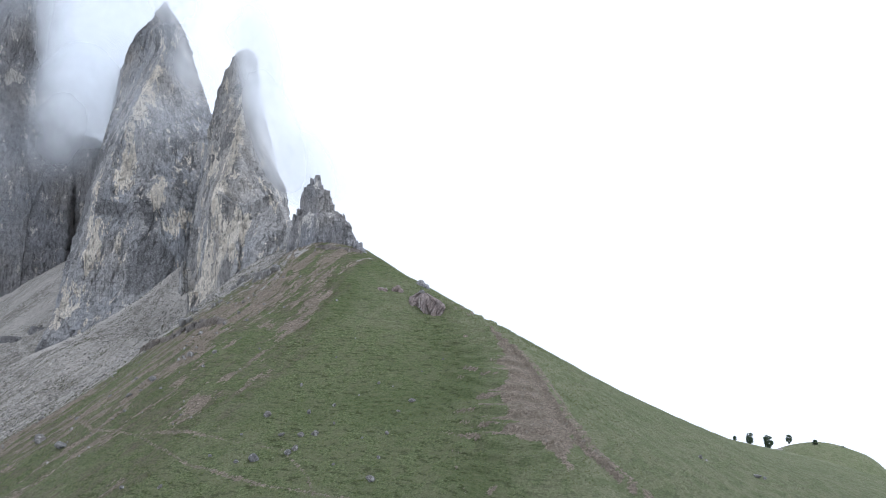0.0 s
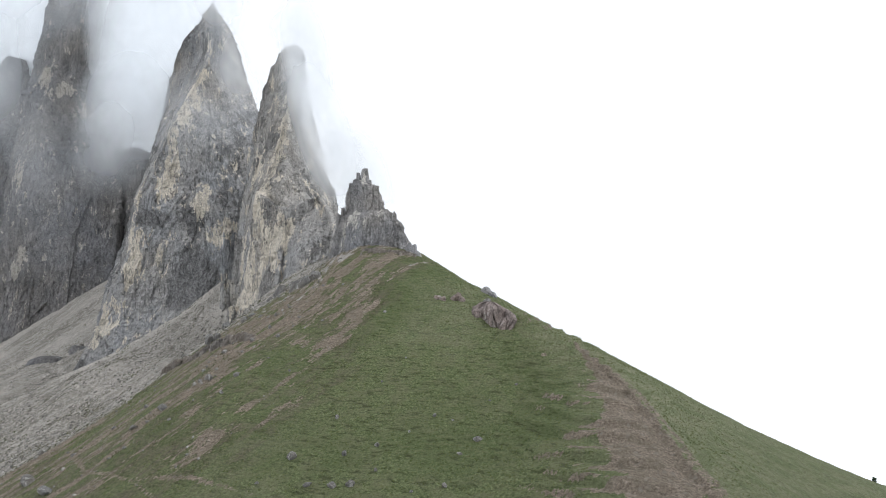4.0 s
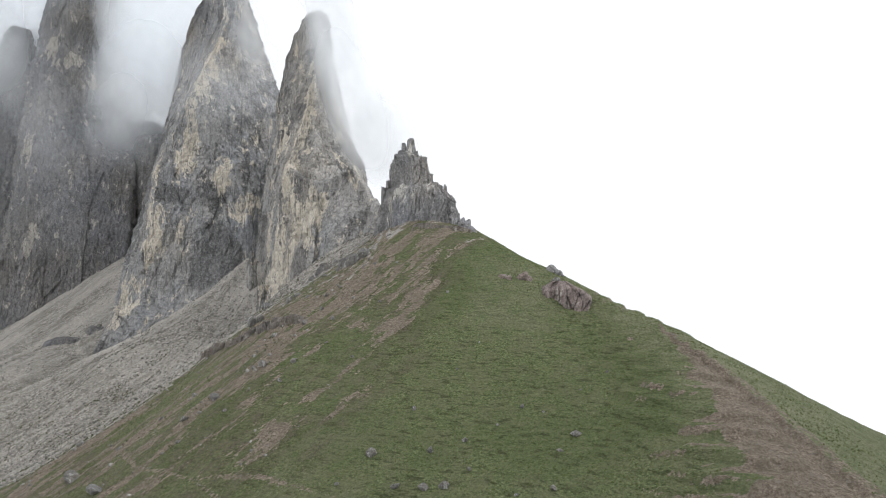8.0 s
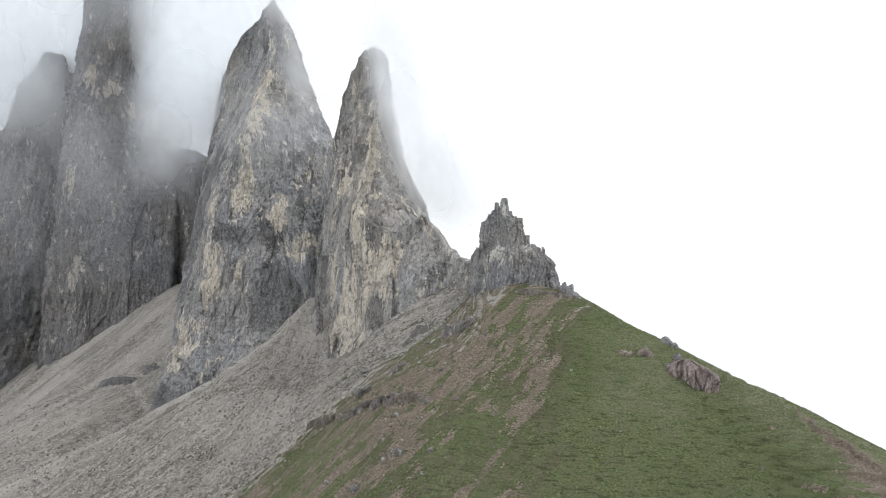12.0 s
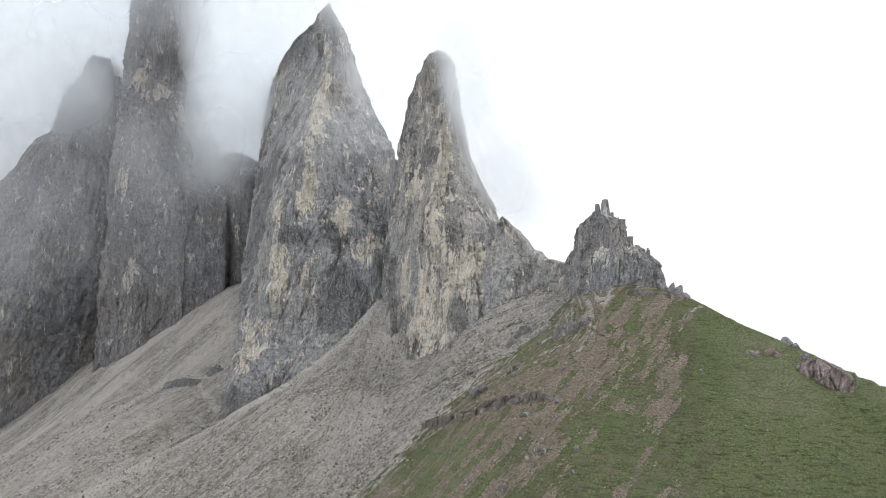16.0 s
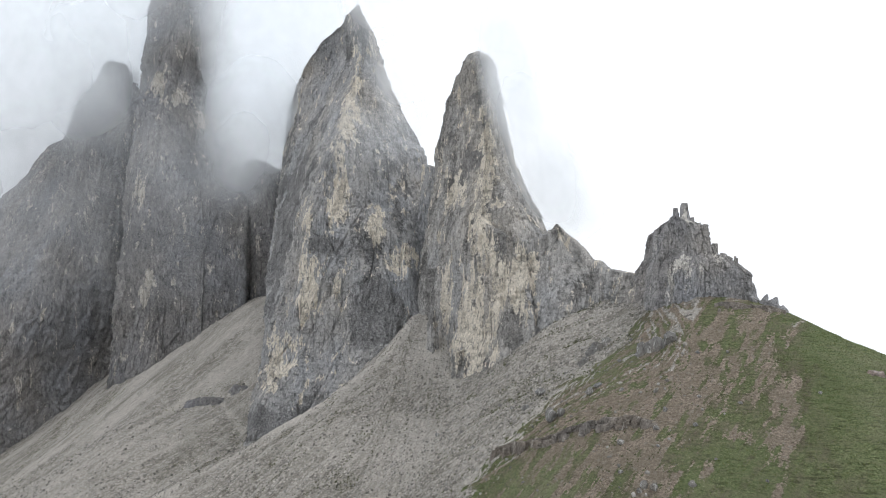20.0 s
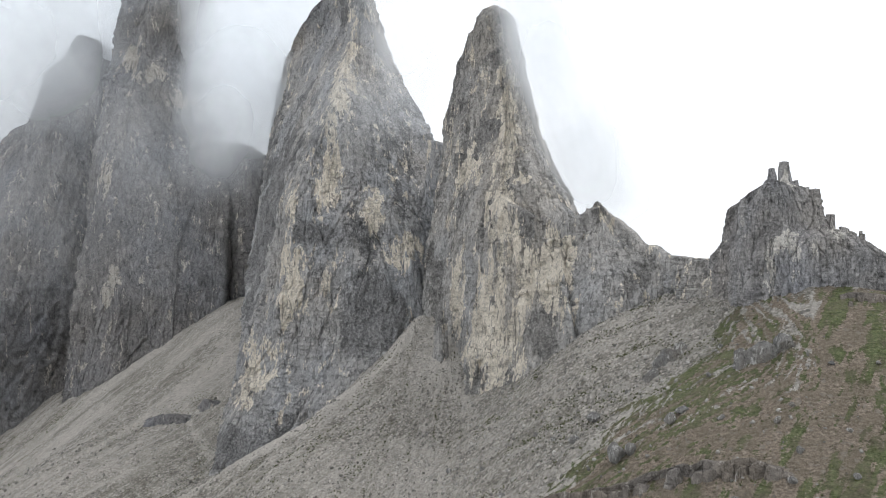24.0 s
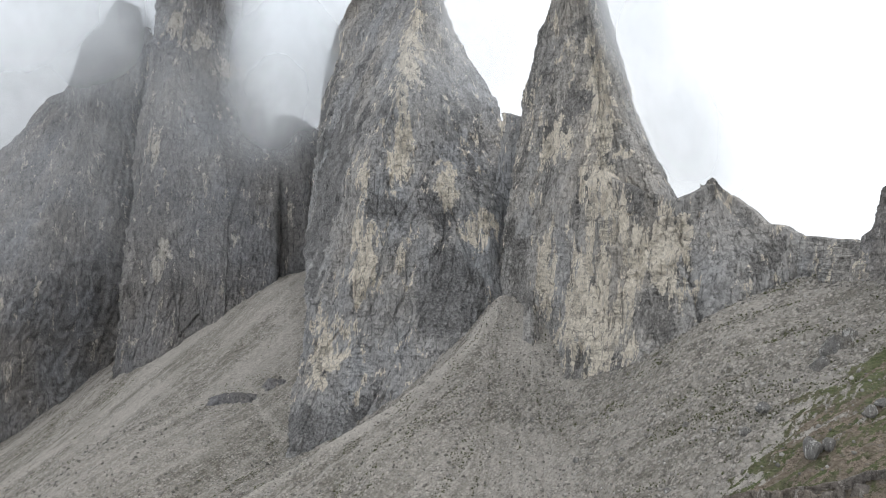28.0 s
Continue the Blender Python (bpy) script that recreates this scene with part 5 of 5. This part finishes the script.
def tufts(name, count, box, keep, height, width, seed, material, label, category, blades=5):
    """Tufts of upright, bent blades or twigs."""
    rng = np.random.default_rng(seed)
    x, y = strewn(rng, count, box, keep)
    n = len(x)
    z = ground_height(x, y)
    size = rng.uniform(0.6, 1.4, (n, 1))
    a = rng.uniform(0, 6.28, (n, blades))
    out = rng.uniform(0.1, 1.0, (n, blades)) * width * size
    tip = np.stack([x[:, None] + np.cos(a) * out, y[:, None] + np.sin(a) * out, z[:, None] + height * size * rng.uniform(0.5, 1, (n, blades))], axis=-1)
    half = 0.32 * width * size
    root = np.stack([x[:, None] + 0.35 * np.cos(a) * out, y[:, None] + 0.35 * np.sin(a) * out, z[:, None] - 0.05 + 0 * a], axis=-1)
    side = np.stack([-np.sin(a) * half, np.cos(a) * half, 0 * a], axis=-1)
    v = np.stack([root - side, root + side, tip], axis=2).reshape(-1, 3)
    return loose_mesh(name, v, np.arange(len(v)).reshape(-1, 3), material, label, category)


def on_scree(x, y):
    soil, scree, dry_hazed, dust_lit, runnel, heath = ground_masks(x, y)
    return np.clip(scree * (0.35 + 0.65 * smooth(fractal(x / 11, y / 11, x * 0, 3, 61), -0.15, 0.3)) + 0.10 * soil, 0, 1) * smooth(y, 372, 350)


def on_turf(x, y):
    soil, scree, dry_hazed, dust_lit, runnel, heath = ground_masks(x, y)
    return np.clip(1 - 1.4 * soil - 1.4 * scree - 0.5 * heath, 0, 1) * smooth(x, 48, 22)


def shrub_ground(x, y):
    soil, scree, dry_hazed, dust_lit, runnel, heath = ground_masks(x, y)
    across, fall = fall_lines(x, y)
    return scree * smooth(fractal(across / 2.6, fall / 9, x * 0, 3, 71), 0.22, 0.4) * smooth(fractal(x / 30, y / 30, x * 0, 2, 72), -0.3, 0.1) \
        + 0.2 * soil * smooth(fractal(across / 1.8, fall / 6, x * 0, 3, 73), 0.1, 0.3) \
        + scree * np.exp(-(((x + 97) / 12) ** 2 + ((y - 249) / 9) ** 2)) * smooth(fractal(across / 2.2, fall / 9, x * 0, 3, 74), 0.0, 0.2)


def far_shrubs(x, y):
    across, fall = fall_lines(x, y)
    return ground_masks(x, y)[1] * (0.9 * np.exp(-(((x + 228) / 10) ** 2 + ((y - 368) / 9) ** 2)) + smooth(fractal(across / 4, fall / 14, x * 0, 3, 75), 0.1, 0.35) * smooth(fractal(x / 30, y / 30, x * 0, 2, 76), -0.2, 0.2))


stones("scree_stones", 70000, (-215, -50, 150, 350), on_scree, 0.2, 0.95, 801, SCREE_STONE, "loose grey scree stones covering the slope")
stones("scree_stones", 9000, (-330, -200, 250, 400), on_scree, 0.4, 1.3, 802, SCREE_STONE, "loose grey scree stones on the far slope")
tufts("grass_tufts", 45000, (-110, 70, 125, 250), on_turf, 0.18, 0.22, 811, TURF_BLADES, "short mountain grass in tufts", "grass")
tufts("dwarf_shrubs", 16000, (-330, -185, 300, 410), far_shrubs, 0.3, 0.4, 822, SHRUB_LEAVES, "low dark dwarf shrubs on the far scree", "shrubs", 6)
tufts("dwarf_shrubs", 60000, (-215, -55, 170, 340), shrub_ground, 0.30, 0.34, 821, SHRUB_LEAVES, "low dark dwarf shrubs scattered over the scree", "shrubs", 7)


# ---- trees on the shoulder of the meadow ----
def pine(x, y, height, seed, label):
    rng = np.random.default_rng(seed)
    z = float(ground_height(np.array([x]), np.array([y]))[0])
    tree = tagged(new("pine_tree"), label, "tree", "pines on the shoulder")
    tree.location = (x, y, z)
    v = np.linspace(0, 1, 8)[:, None]
    a = np.linspace(0, 2 * math.pi, 8, endpoint=False)[None, :]
    r = 0.035 * height * (1 - 0.85 * v) * (1 + 0.25 * np.cos(3 * a))
    trunk = new("trunk", grid_mesh("trunk", np.stack([r * np.cos(a), r * np.sin(a), v * height * 0.92 - 0.3 + 0 * a], axis=-1), BARK, wrap=True))
    trunk.parent = tree
    n = 3200
    clumps = rng.uniform(0, 1, (46, 3))
    h = 0.10 + 0.82 * clumps[:, 0]
    wide = 0.42 * height * np.sin(np.pi * np.clip((h - 0.06) / 0.98, 0, 1)) ** 0.7 * (0.55 + 0.45 * clumps[:, 1])
    b = 6.283 * clumps[:, 2]
    core = np.stack([np.cos(b) * wide * 0.72, np.sin(b) * wide * 0.72, h * height], axis=-1)
    pick = rng.integers(0, 46, n)
    puff = rng.normal(0, 1, (n, 3))
    puff /= np.linalg.norm(puff, axis=1, keepdims=True)
    c = core[pick] + puff * (rng.uniform(0.4, 1, n) ** 0.4 * 0.115 * height)[:, None] * np.array([1, 1, 0.75])
    tri = c[:, None, :] + rng.normal(0, 0.026 * height, (n, 3, 3))
    crown = loose_mesh("crown", tri.reshape(-1, 3), np.arange(3 * n).reshape(-1, 3), PINE_NEEDLES, "dense dark green needles", "")
    del crown["kind"]
    crown.parent = tree


pine(136, 287, 5.6, 901, "stout dark pine on the meadow shoulder")
pine(127.5, 285, 4.6, 902, "bushy dark pine beside a taller one")
pine(120.5, 283, 2.2, 903, "small dark pine on the meadow shoulder")
pine(262, 520, 6.5, 904, "distant pine on a far meadow rise")
pine(284, 524, 6.0, 905, "distant pine on a far meadow rise")
pine(304, 522, 5.0, 906, "distant pine on a far meadow rise")


# ---- drifting cloud round the towers ----
def mist(x, y, z, wide, high, dense, seed, label="thin white cloud drifting past the rock", tilt=0.0):
    """A billowed sheet of cloud, densest in the middle and torn towards its rim."""
    s, t = np.meshgrid(np.linspace(-1, 1, 110), np.linspace(-1, 1, 110))
    bulge = 0.10 * wide * (1 - s ** 2) + 0.02 * wide * fractal(s * 1.2, t * 1.2, s * 0, 2, seed)
    c, d = math.cos(radians(tilt)), math.sin(radians(tilt))
    pts = np.stack([c * s * wide / 2 - d * t * high / 2, -bulge, d * s * wide / 2 + c * t * high / 2], axis=-1)
    torn = fractal(s * 1.8, t * 1.8, s * 0, 3, seed + 1, 0.4)
    far = np.hypot(s, t) + 0.22 * torn
    thick = np.clip(np.exp(-2.4 * far ** 2) - 0.09, 0, 1) * (1 + 0.8 * torn) * smooth(1 - np.maximum(np.abs(s), np.abs(t)), 0, 0.3)
    me = grid_mesh("cloud", pts, CLOUD)
    ob = new("cloud", me)
    ob.data.attributes.new("thickness", "FLOAT", "POINT").data.foreach_set("value", np.ravel(np.maximum(dense * thick, 0)).astype(np.float32))
    ob.data.polygons.foreach_set("use_smooth", np.ones(len(ob.data.polygons), dtype=bool))
    bm = bmesh.new()
    bm.from_mesh(me)
    clear = np.ravel(thick) <= 0
    bm.verts.ensure_lookup_table()
    bmesh.ops.delete(bm, geom=[v for v, gone in zip(list(bm.verts), clear) if gone], context="VERTS")
    bm.to_mesh(me)
    bm.free()
    ob.location = (x, y, z)
    return tagged(ob, label, "cloud", "drifting clouds", "stuff")


# between the great and the broad tower
mist(-232, 484, 196, 120, 170, 0.8, 1, "dense cloud filling the gap between the towers")
mist(-240, 496, 214, 130, 150, 1.2, 13, "dense cloud filling the gap between the towers")
mist(-244, 500, 138, 100, 90, 1.1, 28, "dense cloud filling the gap between the towers")
mist(-242, 440, 128, 60, 84, 0.42, 29)
mist(-246, 472, 152, 90, 120, 0.6, 22, "dense cloud filling the gap between the towers")
# over the head of the great tower and the dark buttress
mist(-292, 448, 236, 150, 120, 0.32, 14, "cloud hiding the head of the great tower")
mist(-440, 552, 225, 460, 330, 2.2, 2, "dense cloud bank behind the towers")
mist(-330, 556, 280, 300, 240, 1.8, 15, "dense cloud bank behind the towers")
mist(-400, 466, 192, 190, 130, 0.6, 12, "cloud bank drifting over the dark buttress")
mist(-356, 480, 190, 110, 140, 0.5, 16, "cloud bank drifting over the dark buttress")
mist(-420, 440, 130, 170, 110, 0.25, 25)
# veils along the broad and the slender tower
mist(-163, 416, 204, 46, 62, 0.5, 4, "veil of cloud trailing from the broad tower", 18)
mist(-148, 412, 160, 40, 80, 0.36, 17, "veil of cloud trailing from the broad tower", 22)
mist(-94, 350, 148, 30, 84, 0.85, 5, "plume of cloud rising beside the slender tower", 8)
mist(-84, 340, 114, 34, 90, 0.8, 6, "plume of cloud rising beside the slender tower", 20)
mist(-74, 356, 98, 44, 70, 0.7, 18, "mist pooled behind the rock wall", 35)
mist(-106, 356, 166, 30, 30, 0.3, 26, "wisp of cloud round the tip of the slender tower")
mist(-274, 405, 104, 130, 150, 0.15, 7)
mist(-345, 400, 90, 120, 120, 0.2, 8)
mist(-150, 362, 122, 70, 46, 0.18, 9)
